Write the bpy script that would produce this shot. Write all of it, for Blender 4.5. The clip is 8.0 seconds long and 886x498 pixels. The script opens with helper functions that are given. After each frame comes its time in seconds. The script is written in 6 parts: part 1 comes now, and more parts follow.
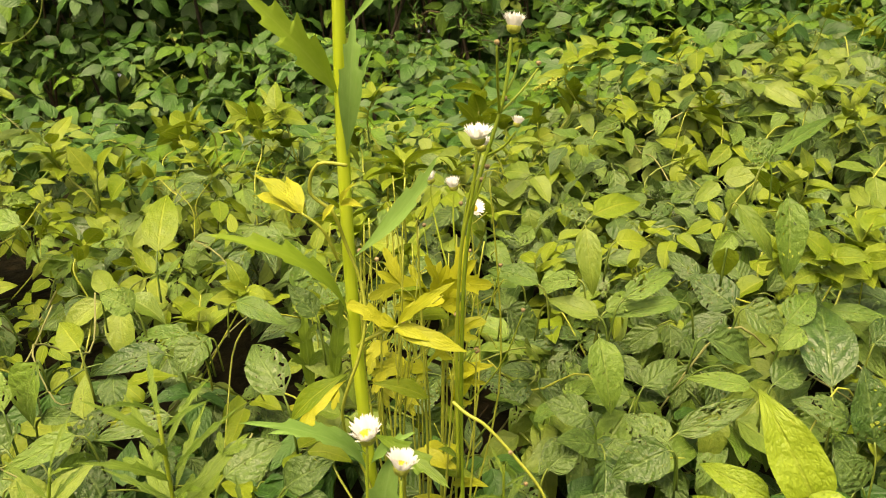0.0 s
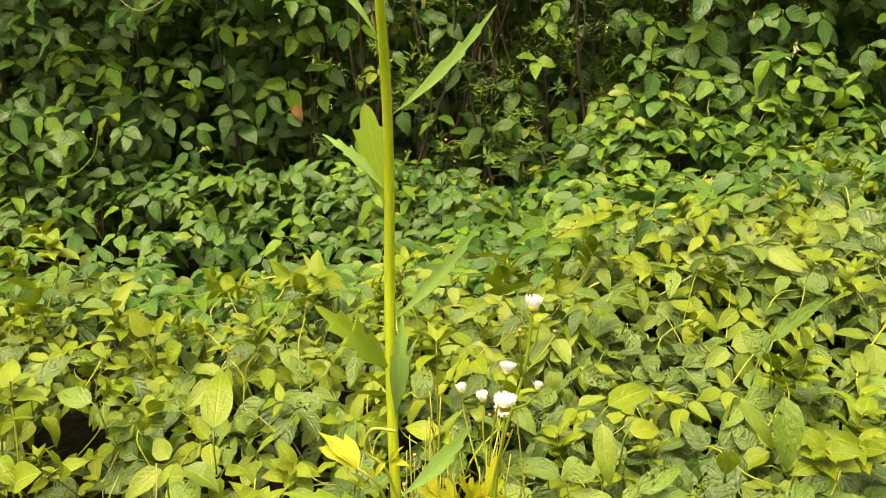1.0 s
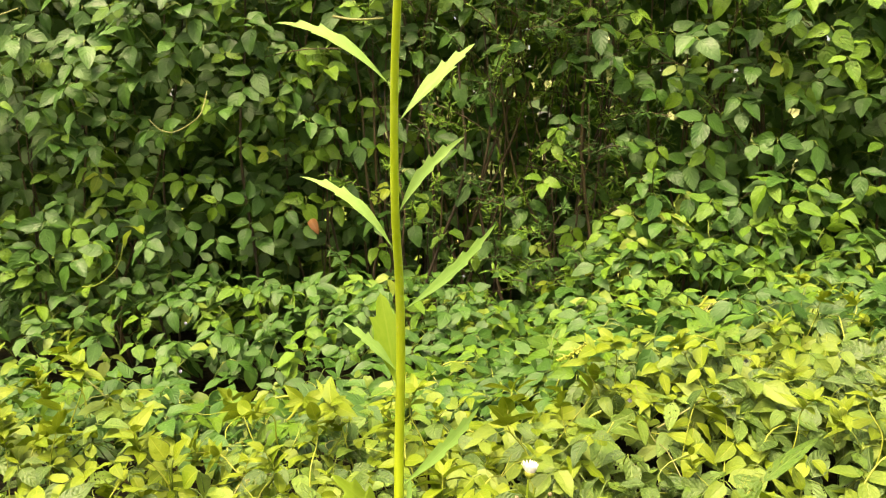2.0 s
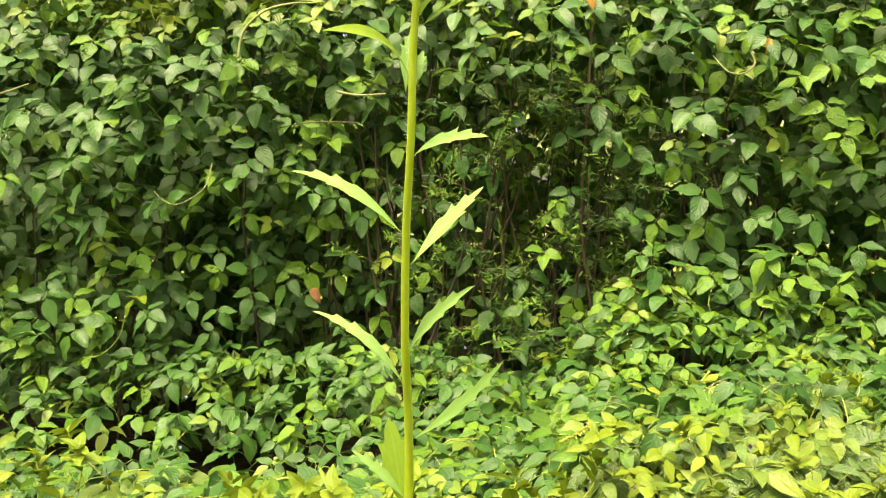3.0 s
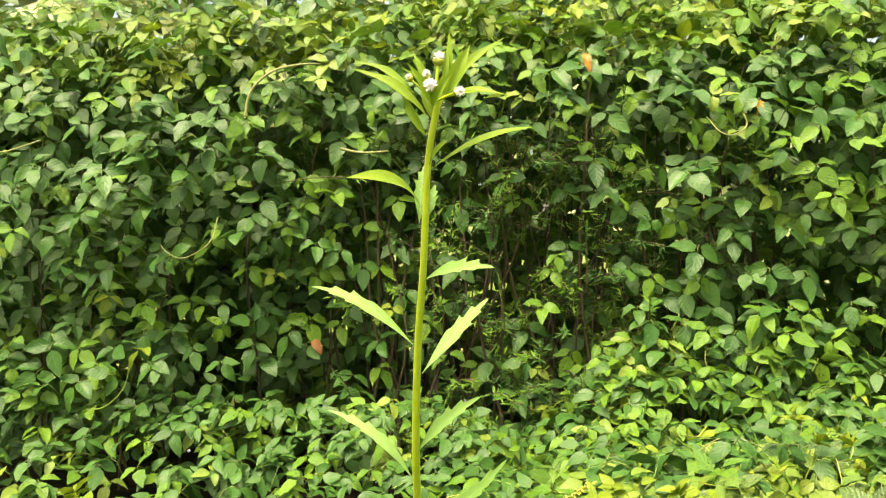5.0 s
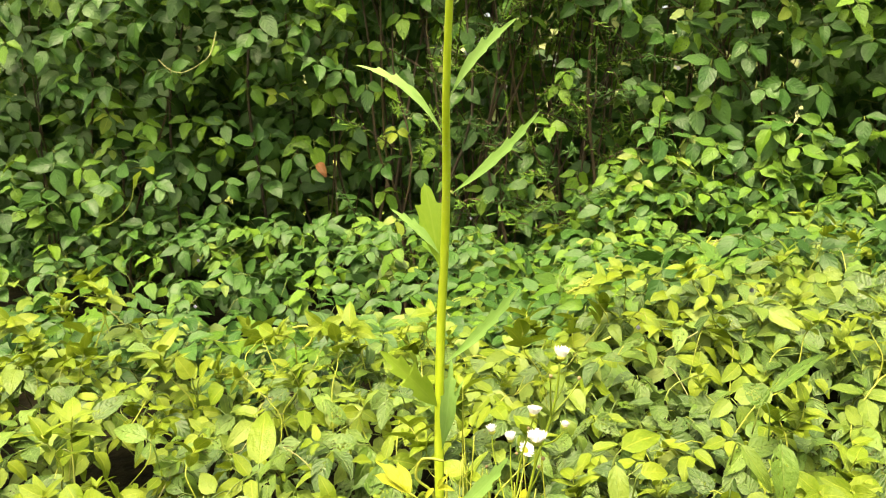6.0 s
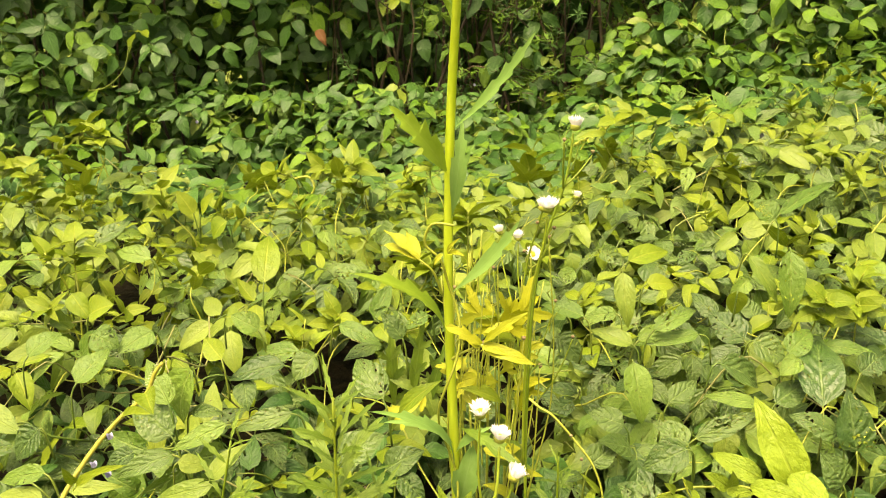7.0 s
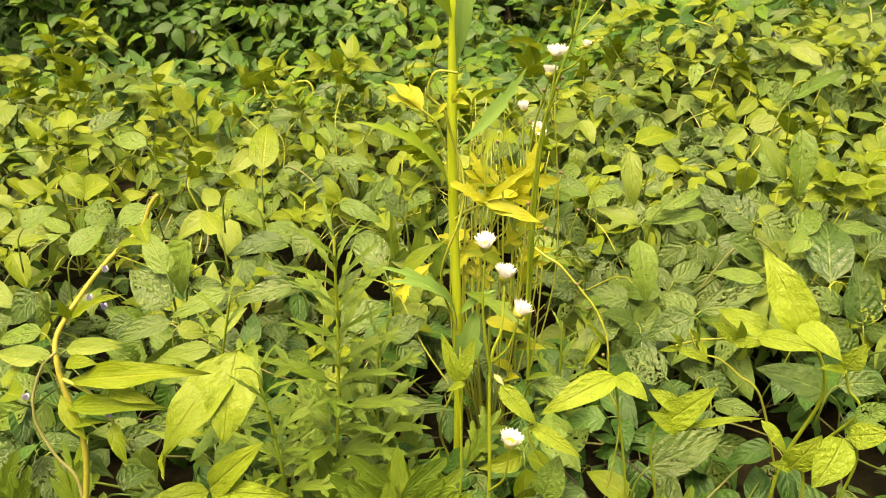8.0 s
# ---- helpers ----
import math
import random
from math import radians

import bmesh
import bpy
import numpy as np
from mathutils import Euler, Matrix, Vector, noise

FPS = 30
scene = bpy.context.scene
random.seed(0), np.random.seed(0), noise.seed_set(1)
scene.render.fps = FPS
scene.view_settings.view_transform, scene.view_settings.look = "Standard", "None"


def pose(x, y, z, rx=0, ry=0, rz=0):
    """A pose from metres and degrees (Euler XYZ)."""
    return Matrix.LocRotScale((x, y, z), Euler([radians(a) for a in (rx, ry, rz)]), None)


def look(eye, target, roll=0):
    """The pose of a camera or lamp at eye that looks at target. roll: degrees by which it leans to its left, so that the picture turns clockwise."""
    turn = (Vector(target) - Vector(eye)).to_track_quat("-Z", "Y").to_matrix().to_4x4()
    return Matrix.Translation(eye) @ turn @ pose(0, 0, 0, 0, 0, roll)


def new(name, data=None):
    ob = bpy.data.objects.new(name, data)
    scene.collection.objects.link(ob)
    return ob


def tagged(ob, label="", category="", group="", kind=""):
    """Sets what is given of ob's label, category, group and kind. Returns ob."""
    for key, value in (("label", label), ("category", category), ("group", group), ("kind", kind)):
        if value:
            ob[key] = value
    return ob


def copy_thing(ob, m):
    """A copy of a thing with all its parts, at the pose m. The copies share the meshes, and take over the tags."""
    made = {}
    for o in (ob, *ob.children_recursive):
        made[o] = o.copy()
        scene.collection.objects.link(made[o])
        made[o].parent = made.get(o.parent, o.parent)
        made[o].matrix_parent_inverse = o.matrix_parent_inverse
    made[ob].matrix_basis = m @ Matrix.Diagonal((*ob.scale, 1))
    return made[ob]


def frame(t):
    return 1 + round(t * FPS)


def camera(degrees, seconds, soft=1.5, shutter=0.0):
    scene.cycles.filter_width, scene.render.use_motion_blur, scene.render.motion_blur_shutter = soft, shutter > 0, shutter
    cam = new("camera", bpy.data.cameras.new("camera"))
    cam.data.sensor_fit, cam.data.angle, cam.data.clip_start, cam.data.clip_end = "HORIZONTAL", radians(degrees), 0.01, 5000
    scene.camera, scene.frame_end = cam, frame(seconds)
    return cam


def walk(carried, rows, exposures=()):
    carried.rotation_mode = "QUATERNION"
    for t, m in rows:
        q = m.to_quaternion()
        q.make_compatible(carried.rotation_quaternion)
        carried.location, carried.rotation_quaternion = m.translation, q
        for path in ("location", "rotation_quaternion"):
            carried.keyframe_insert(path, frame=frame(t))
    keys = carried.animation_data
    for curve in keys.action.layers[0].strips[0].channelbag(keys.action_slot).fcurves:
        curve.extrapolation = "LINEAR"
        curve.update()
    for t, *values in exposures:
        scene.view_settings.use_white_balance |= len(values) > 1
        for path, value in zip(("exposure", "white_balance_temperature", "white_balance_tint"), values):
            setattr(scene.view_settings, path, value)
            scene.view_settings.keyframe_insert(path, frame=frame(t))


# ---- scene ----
cam = camera(58.2, 8.0, soft=1.0)
cam.data.dof.use_dof, cam.data.dof.focus_distance, cam.data.dof.aperture_fstop = True, 0.46, 36.0  # a small lens focused on the weed
PATH = [
    (0, (0.043, 0.082, 0.718), (-0.102, 1.977, 0.096), 0.1),
    (0.5, (0.047, 0.062, 0.772), (-0.115, 1.986, 0.25), -0.2),
    (1, (0.042, 0.042, 0.818), (-0.166, 1.982, 0.379), -0.7),
    (1.5, (0.047, 0.027, 0.841), (-0.184, 1.988, 0.524), -0.2),
    (1.7, (0.05, 0.013, 0.853), (-0.186, 1.981, 0.583), -0.2),
    (2.8, (0.044, -0.003, 0.901), (-0.192, 1.98, 0.797), -0.0),
    (3, (0.045, -0.002, 0.908), (-0.191, 1.983, 0.828), -0.0),
    (3.5, (0.044, -0.013, 0.93), (-0.191, 1.973, 0.909), 0.1),
    (4, (0.042, -0.021, 0.951), (-0.192, 1.965, 0.989), 0.0),
    (4.2, (0.044, -0.024, 0.959), (-0.19, 1.961, 1.02), 0.0),
    (5.3, (0.043, -0.033, 0.917), (-0.187, 1.953, 0.857), 0.3),
    (5.5, (0.037, -0.033, 0.886), (-0.191, 1.947, 0.727), 0.3),
    (6, (0.028, -0.028, 0.836), (-0.196, 1.935, 0.524), 0.3),
    (6.5, (0.026, -0.032, 0.797), (-0.193, 1.907, 0.362), 0.5),
    (7, (0.023, -0.032, 0.756), (-0.191, 1.882, 0.217), 0.8),
    (7.5, (0.02, -0.031, 0.728), (-0.191, 1.863, 0.121), 1.0),
    (8, (0.022, -0.035, 0.706), (-0.184, 1.836, 0.029), 1.1),
]
EXPOSURES = [(0, 2.27, 9700, 13), (1.5, 2.76, 9700, 13), (3.5, 3.0, 8500, 8), (4.2, 3.0, 8400, 8), (5.5, 2.99, 8500, 7), (6.5, 2.83, 9200, 11), (8, 2.53, 10400, 14)]
walk(cam, [(t, look(eye, target, roll)) for t, eye, target, roll in PATH], EXPOSURES)
# ---- light: a bright overcast sky with a weak, wide sun behind the camera ----
SUN_ELEVATION, SUN_TURN = 66, 203
world = bpy.data.worlds.new("overcast_sky")
scene.world = world
world.use_nodes = True
sky_nodes = world.node_tree.nodes
sky = sky_nodes.new("ShaderNodeTexSky")
sky.sky_type = "NISHITA"
sky.sun_disc = False
sky.sun_elevation, sky.sun_rotation = radians(SUN_ELEVATION), radians(SUN_TURN)
sky.air_density, sky.dust_density, sky.ozone_density = 1.0, 7.0, 0.5
sky_nodes["Background"].inputs["Strength"].default_value = 0.071
world.node_tree.links.new(sky.outputs["Color"], sky_nodes["Background"].inputs["Color"])

sun = new("sun", bpy.data.lights.new("sun", "SUN"))
sun.data.energy, sun.data.angle, sun.data.color = 1.3, radians(35), (1.0, 0.96, 0.88)
sun_way = Vector((math.sin(radians(SUN_TURN)) * math.cos(radians(SUN_ELEVATION)), math.cos(radians(SUN_TURN)) * math.cos(radians(SUN_ELEVATION)), math.sin(radians(SUN_ELEVATION))))
sun.matrix_basis = look(sun_way * 20, (0, 0, 0))

# ---- materials ----
class Graph:
    """Short hand for building a node material."""

    def __init__(self, name):
        self.material = bpy.data.materials.new(name)
        self.material.use_nodes = True
        self.nodes, self.links = self.material.node_tree.nodes, self.material.node_tree.links
        self.nodes.clear()
        self.out = self.nodes.new("ShaderNodeOutputMaterial")

    def put(self, socket, value):
        if isinstance(value, bpy.types.NodeSocket):
            self.links.new(value, socket)
        else:
            socket.default_value = value

    def math(self, operation, a, b=0.0, c=0.0, clamp=False):
        n = self.nodes.new("ShaderNodeMath")
        n.operation, n.use_clamp = operation, clamp
        for socket, value in zip(n.inputs, (a, b, c)):
            self.put(socket, value)
        return n.outputs[0]

    def ramp(self, value, low, high, to_low=0.0, to_high=1.0):
        n = self.nodes.new("ShaderNodeMapRange")
        n.interpolation_type = "SMOOTHSTEP"
        for socket, v in zip(n.inputs, (value, low, high, to_low, to_high)):
            self.put(socket, v)
        return n.outputs[0]

    def mix(self, fac, a, b):
        n = self.nodes.new("ShaderNodeMix")
        n.data_type = "RGBA"
        self.put(n.inputs[0], fac)
        for socket, v in zip(n.inputs[6:8], (a, b)):
            self.put(socket, (*v, 1) if isinstance(v, tuple) else v)
        return n.outputs[2]

    def noise(self, vector, scale, detail=3.0, w=None):
        n = self.nodes.new("ShaderNodeTexNoise")
        if w is not None:
            n.noise_dimensions = "4D"
            self.put(n.inputs["W"], w)
        self.put(n.inputs["Vector"], vector)
        n.inputs["Scale"].default_value, n.inputs["Detail"].default_value = scale, detail
        return n.outputs["Fac"]

    def place(self, kind="Object"):
        return self.nodes.new("ShaderNodeTexCoord").outputs[kind]

    def random(self):
        a = self.nodes.new("ShaderNodeObjectInfo").outputs["Random"]
        b = self.nodes.new("ShaderNodeNewGeometry").outputs["Random Per Island"]
        return self.math("FRACT", self.math("ADD", a, b))

    def bump(self, height, strength, distance=0.002):
        n = self.nodes.new("ShaderNodeBump")
        n.inputs["Strength"].default_value, n.inputs["Distance"].default_value = strength, distance
        self.links.new(height, n.inputs["Height"])
        return n.outputs[0]

    def surface(self, color, rough, normal=None, specular=0.5):
        n = self.nodes.new("ShaderNodeBsdfPrincipled")
        self.put(n.inputs["Base Color"], (*color, 1) if isinstance(color, tuple) else color)
        self.put(n.inputs["Roughness"], rough)
        n.inputs["Specular IOR Level"].default_value = specular
        if normal:
            self.links.new(normal, n.inputs["Normal"])
        return n.outputs[0]

    def blend(self, fac, a, b):
        n = self.nodes.new("ShaderNodeMixShader")
        self.put(n.inputs[0], fac)
        self.links.new(a, n.inputs[1])
        self.links.new(b, n.inputs[2])
        return n.outputs[0]

    def done(self, shader):
        self.links.new(shader, self.out.inputs["Surface"])
        return self.material


def leaf_material(name, low, high, vein, veins=5.5, quilt=0.13, pucker=0.4, holes=0.0, gloss=0.42, through_light=0.22, spots=0.3, vein_fac=0.38, shine=0.36):
    """A leaf: two colours mixed leaf by leaf, midrib and side veins, stains, feeding holes, light passing through."""
    g = Graph(name)
    uv = g.place("UV")
    parts_uv = g.nodes.new("ShaderNodeSeparateXYZ")
    g.links.new(uv, parts_uv.inputs[0])
    side = g.math("ABSOLUTE", g.math("MULTIPLY", g.math("SUBTRACT", parts_uv.outputs[0], 0.5), 2.0))
    along = parts_uv.outputs[1]
    even = g.nodes.new("ShaderNodeMapping")
    even.inputs["Scale"].default_value = (0.55, 1, 1)
    g.links.new(uv, even.inputs["Vector"])
    flat = even.outputs[0]
    rand = g.random()
    rand_two = g.math("FRACT", g.math("MULTIPLY", rand, 17.31))
    seed_w = g.math("MULTIPLY", rand, 90.0)
    wobble = g.math("MULTIPLY", g.noise(uv, 3.0, 1.0, seed_w), 0.5)
    wave = g.math("SINE", g.math("MULTIPLY", g.math("ADD", g.math("SUBTRACT", g.math("MULTIPLY", along, veins), g.math("MULTIPLY", side, veins * 0.34)), wobble), 6.283))
    fade = g.ramp(g.noise(uv, 4.0, 2.0, g.math("ADD", seed_w, 9.0)), 0.35, 0.65)
    lateral = g.math("MULTIPLY", g.ramp(wave, 0.90, 1.0), fade)
    midrib = g.ramp(side, 0.10, 0.02)
    shifted = g.nodes.new("ShaderNodeVectorMath")
    shifted.operation = "ADD"
    g.links.new(flat, shifted.inputs[0])
    g.links.new(seed_w, shifted.inputs[1])
    net = g.nodes.new("ShaderNodeTexVoronoi")
    net.feature = "DISTANCE_TO_EDGE"
    net.inputs["Scale"].default_value = 20.0
    g.links.new(shifted.outputs[0], net.inputs["Vector"])
    cell = g.ramp(net.outputs["Distance"], 0.0, 0.28)
    veining = g.math("MAXIMUM", g.math("MULTIPLY", lateral, 0.5), midrib)
    patch = g.noise(flat, 3.0, 4.0, seed_w)
    fine = g.noise(flat, 14.0, 5.0, g.math("ADD", seed_w, 4.0))
    mottle = g.math("ADD", g.math("MULTIPLY", g.math("SUBTRACT", patch, 0.5), 0.7), g.math("MULTIPLY", g.math("SUBTRACT", fine, 0.5), 1.2))
    tone = g.math("ADD", g.math("ADD", g.math("MULTIPLY", rand_two, 0.7), 0.15), mottle, clamp=True)
    color = g.mix(tone, low, high)
    color = g.mix(g.math("MULTIPLY", veining, vein_fac), color, vein)
    color = g.mix(g.math("MULTIPLY", g.math("SUBTRACT", 1.0, cell), 0.10), color, low)
    specks = g.math("MULTIPLY", g.ramp(g.noise(flat, 16.0, 3.0, seed_w), 0.63, 0.72), spots)
    color = g.mix(specks, color, (0.30, 0.27, 0.06))
    height = g.math("ADD", g.math("MULTIPLY", g.math("MULTIPLY", wave, fade), -quilt), g.math("ADD", g.math("MULTIPLY", midrib, -0.35), g.math("ADD", g.math("MULTIPLY", g.noise(flat, 12.0, 2.0, seed_w), 1.2), g.math("MULTIPLY", cell, 0.10))))
    normal = g.bump(height, pucker, 0.0016)
    rough = g.ramp(patch, 0.3, 0.7, gloss - 0.06, gloss + 0.14)
    hole = None
    if holes:
        cells = g.noise(flat, 17.0, 0.0, seed_w)
        where = g.noise(flat, 2.6, 1.0, g.math("ADD", seed_w, 31.0))
        eaten = g.math("ADD", cells, g.math("MULTIPLY", g.math("SUBTRACT", where, 0.5), 0.75))
        limit = g.ramp(g.math("FRACT", g.math("MULTIPLY", rand, 7.77)), 0.35, 1.0, 0.79, 0.68 - 0.6 * holes)
        eaten = g.math("SUBTRACT", eaten, limit)
        color = g.mix(g.math("MULTIPLY", g.ramp(eaten, -0.025, -0.004), 0.85), color, (0.10, 0.06, 0.02))
        hole = g.math("GREATER_THAN", eaten, 0.0)
    body = g.surface(color, rough, normal, shine)
    glow = g.nodes.new("ShaderNodeBsdfTranslucent")
    g.links.new(g.mix(0.35, color, high), glow.inputs["Color"])
    shader = g.blend(through_light, body, glow.outputs[0])
    if hole is not None:
        shader = g.blend(hole, shader, g.nodes.new("ShaderNodeBsdfTransparent").outputs[0])
    return g.done(shader)


def plain_material(name, low, high, rough=0.5, scale=60.0, relief=0.3, through_light=0.0, stretch=None):
    """A surface of two mixed tones with grain."""
    g = Graph(name)
    where = g.place()
    if stretch:
        m = g.nodes.new("ShaderNodeMapping")
        m.inputs["Scale"].default_value = stretch
        g.links.new(where, m.inputs["Vector"])
        where = m.outputs[0]
    grain, broad = g.noise(where, scale, 5.0), g.noise(where, scale * 0.13, 2.0)
    tone = g.math("ADD", g.math("MULTIPLY", grain, 0.7), g.math("SUBTRACT", g.math("MULTIPLY", g.math("ADD", broad, g.random()), 0.5), 0.35), clamp=True)
    color = g.mix(g.ramp(tone, 0.2, 0.8), low, high)
    shader = g.surface(color, g.ramp(grain, 0.3, 0.7, rough - 0.08, rough + 0.1), g.bump(grain, relief, 0.001), 0.4)
    if through_light:
        glow = g.nodes.new("ShaderNodeBsdfTranslucent")
        g.links.new(color, glow.inputs["Color"])
        shader = g.blend(through_light, shader, glow.outputs[0])
    return g.done(shader)


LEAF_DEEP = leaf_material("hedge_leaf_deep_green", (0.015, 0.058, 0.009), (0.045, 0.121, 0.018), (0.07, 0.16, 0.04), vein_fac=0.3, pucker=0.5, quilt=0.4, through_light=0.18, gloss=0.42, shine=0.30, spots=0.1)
LEAF_MID = leaf_material("hedge_leaf_green", (0.037, 0.108, 0.009), (0.102, 0.200, 0.016), (0.12, 0.23, 0.05), holes=0.02, spots=0.15, vein_fac=0.3, pucker=0.5, quilt=0.4, through_light=0.23, gloss=0.48, shine=0.25)
LEAF_YOUNG = leaf_material("young_leaf_yellow_green", (0.090, 0.160, 0.010), (0.172, 0.236, 0.020), (0.30, 0.34, 0.05), gloss=0.42, through_light=0.30, pucker=0.55, quilt=0.12, vein_fac=0.45, shine=0.25)
LEAF_PALE = leaf_material("broad_leaf_pale_green", (0.080, 0.148, 0.018), (0.165, 0.235, 0.034), (0.23, 0.29, 0.05), gloss=0.44, through_light=0.27, spots=0.2, pucker=0.6, vein_fac=0.28, shine=0.34)
LEAF_BROAD = leaf_material("broad_leaf_puckered_yellow_green", (0.122, 0.200, 0.014), (0.188, 0.272, 0.026), (0.26, 0.33, 0.06), gloss=0.44, through_light=0.24, spots=0.25, pucker=0.85, quilt=0.10, vein_fac=0.30, shine=0.28)
LEAF_MAT = leaf_material("vine_leaf_fresh_green", (0.050, 0.116, 0.014), (0.124, 0.212, 0.032), (0.20, 0.28, 0.07), holes=0.05, pucker=0.8, quilt=0.16, vein_fac=0.38, gloss=0.42, through_light=0.25, shine=0.36)
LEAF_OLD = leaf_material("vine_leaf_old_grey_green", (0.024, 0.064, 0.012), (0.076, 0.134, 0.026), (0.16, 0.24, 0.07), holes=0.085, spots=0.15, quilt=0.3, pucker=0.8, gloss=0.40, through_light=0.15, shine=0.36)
LEAF_WEED = leaf_material("weed_leaf_light_green", (0.124, 0.250, 0.050), (0.192, 0.332, 0.094), (0.24, 0.37, 0.13), veins=7.0, quilt=0.04, vein_fac=0.3, pucker=0.12, gloss=0.5, shine=0.2, through_light=0.32, spots=0.1)
LEAF_BRACT = leaf_material("weed_leaf_bright_green", (0.130, 0.235, 0.018), (0.200, 0.305, 0.034), (0.25, 0.34, 0.06), veins=7.0, quilt=0.04, vein_fac=0.3, pucker=0.15, gloss=0.5, shine=0.2, through_light=0.45, spots=0.1)
LEAF_WORT = leaf_material("lobed_leaf_green", (0.055, 0.115, 0.012), (0.122, 0.196, 0.022), (0.15, 0.23, 0.05), veins=6.0, pucker=0.5, gloss=0.40, through_light=0.2, spots=0.2, shine=0.28)
LEAF_YELLOW = leaf_material("lobed_leaf_yellow", (0.20, 0.245, 0.012), (0.33, 0.355, 0.024), (0.36, 0.40, 0.05), veins=6.0, pucker=0.5, quilt=0.1, gloss=0.5, through_light=0.26, spots=0.3)
LEAF_BROWN = leaf_material("dead_leaf_brown", (0.12, 0.050, 0.014), (0.22, 0.100, 0.026), (0.2, 0.12, 0.06), gloss=0.6, through_light=0.15)
LEAF_ORANGE = leaf_material("withered_leaf_orange", (0.28, 0.12, 0.01), (0.34, 0.18, 0.02), (0.3, 0.2, 0.06), gloss=0.5, through_light=0.3)
STEM_GREEN = plain_material("stem_light_green", (0.32, 0.44, 0.022), (0.44, 0.56, 0.055), 0.45, 420.0, 0.5, 0.3, (1, 1, 0.06))
STEM_THIN = plain_material("thin_stem_green", (0.11, 0.18, 0.012), (0.20, 0.27, 0.025), 0.5, 300.0, 0.3, 0.1, (1, 1, 0.1))
STEM_YELLOW = plain_material("vine_stem_yellow_green", (0.175, 0.215, 0.022), (0.27, 0.31, 0.045), 0.5, 300.0, 0.3, 0.1)
PETIOLE = plain_material("petiole_green", (0.05, 0.10, 0.012), (0.12, 0.165, 0.025), 0.5, 200.0, 0.2)
TWIG = plain_material("twig_brown", (0.020, 0.014, 0.006), (0.055, 0.040, 0.016), 0.75, 120.0, 0.8, 0.0, (1, 1, 0.15))
SHOOT = plain_material("shoot_hairy_olive", (0.20, 0.20, 0.022), (0.31, 0.305, 0.05), 0.6, 300.0, 0.4, 0.1)
TENDRIL = plain_material("tendril_tan", (0.12, 0.135, 0.040), (0.19, 0.20, 0.070), 0.6, 200.0, 0.3)
PETAL = plain_material("petal_white", (0.78, 0.78, 0.75), (0.86, 0.86, 0.83), 0.5, 200.0, 0.2, 0.3)
DISC = plain_material("flower_disc_yellow", (0.35, 0.24, 0.012), (0.45, 0.33, 0.03), 0.6, 900.0, 0.9)
BUD = plain_material("bud_cream", (0.30, 0.33, 0.16), (0.48, 0.48, 0.36), 0.6, 900.0, 0.8, 0.15)
CUP = plain_material("flower_cup_green", (0.20, 0.25, 0.03), (0.32, 0.35, 0.06), 0.5, 700.0, 0.6, 0.1)
DRY = plain_material("dried_head_brown", (0.13, 0.090, 0.040), (0.24, 0.185, 0.09), 0.7, 800.0, 0.8)
BLUE = plain_material("petal_blue", (0.24, 0.25, 0.40), (0.36, 0.36, 0.46), 0.5, 200.0, 0.2, 0.2)


def ground_material():
    """Damp soil with litter, blackened to stand for shade, turning to grass farther off."""
    g = Graph("ground_soil_and_grass")
    where = g.place()
    clods, litter, broad = g.noise(where, 45.0, 6.0), g.noise(where, 18.0, 4.0), g.noise(where, 1.3, 3.0)
    # near-black tones, darker than soil itself, paint the shade under the leaves
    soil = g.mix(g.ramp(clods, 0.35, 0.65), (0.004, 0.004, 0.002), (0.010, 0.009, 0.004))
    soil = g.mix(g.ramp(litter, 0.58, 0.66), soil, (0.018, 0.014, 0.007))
    grass = g.mix(g.ramp(clods, 0.3, 0.7), (0.05, 0.09, 0.015), (0.12, 0.17, 0.03))
    grass = g.mix(g.ramp(broad, 0.45, 0.7), grass, (0.17, 0.17, 0.06))
    reach = g.nodes.new("ShaderNodeVectorMath")
    reach.operation = "DISTANCE"
    g.links.new(where, reach.inputs[0])
    reach.inputs[1].default_value = (0, 1.0, 0.36)
    far = g.ramp(g.math("ADD", reach.outputs["Value"], g.math("MULTIPLY", broad, 1.2)), 2.3, 2.9)
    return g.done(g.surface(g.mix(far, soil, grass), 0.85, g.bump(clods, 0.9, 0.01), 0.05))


GROUND_SOIL = ground_material()
# much paler than real leaves: distance haze is painted into the colour
FAR_FOLIAGE = plain_material("far_foliage_hazed", (0.20, 0.25, 0.09), (0.36, 0.40, 0.20), 0.7, 5.0, 0.5, 0.2)

# ---- builders ----
rng = random.Random(11)
SOIL = 0.36  # height of the soil


def step(v, low, high):
    t = min(1.0, max(0.0, (v - low) / (high - low)))
    return t * t * (3 - 2 * t)


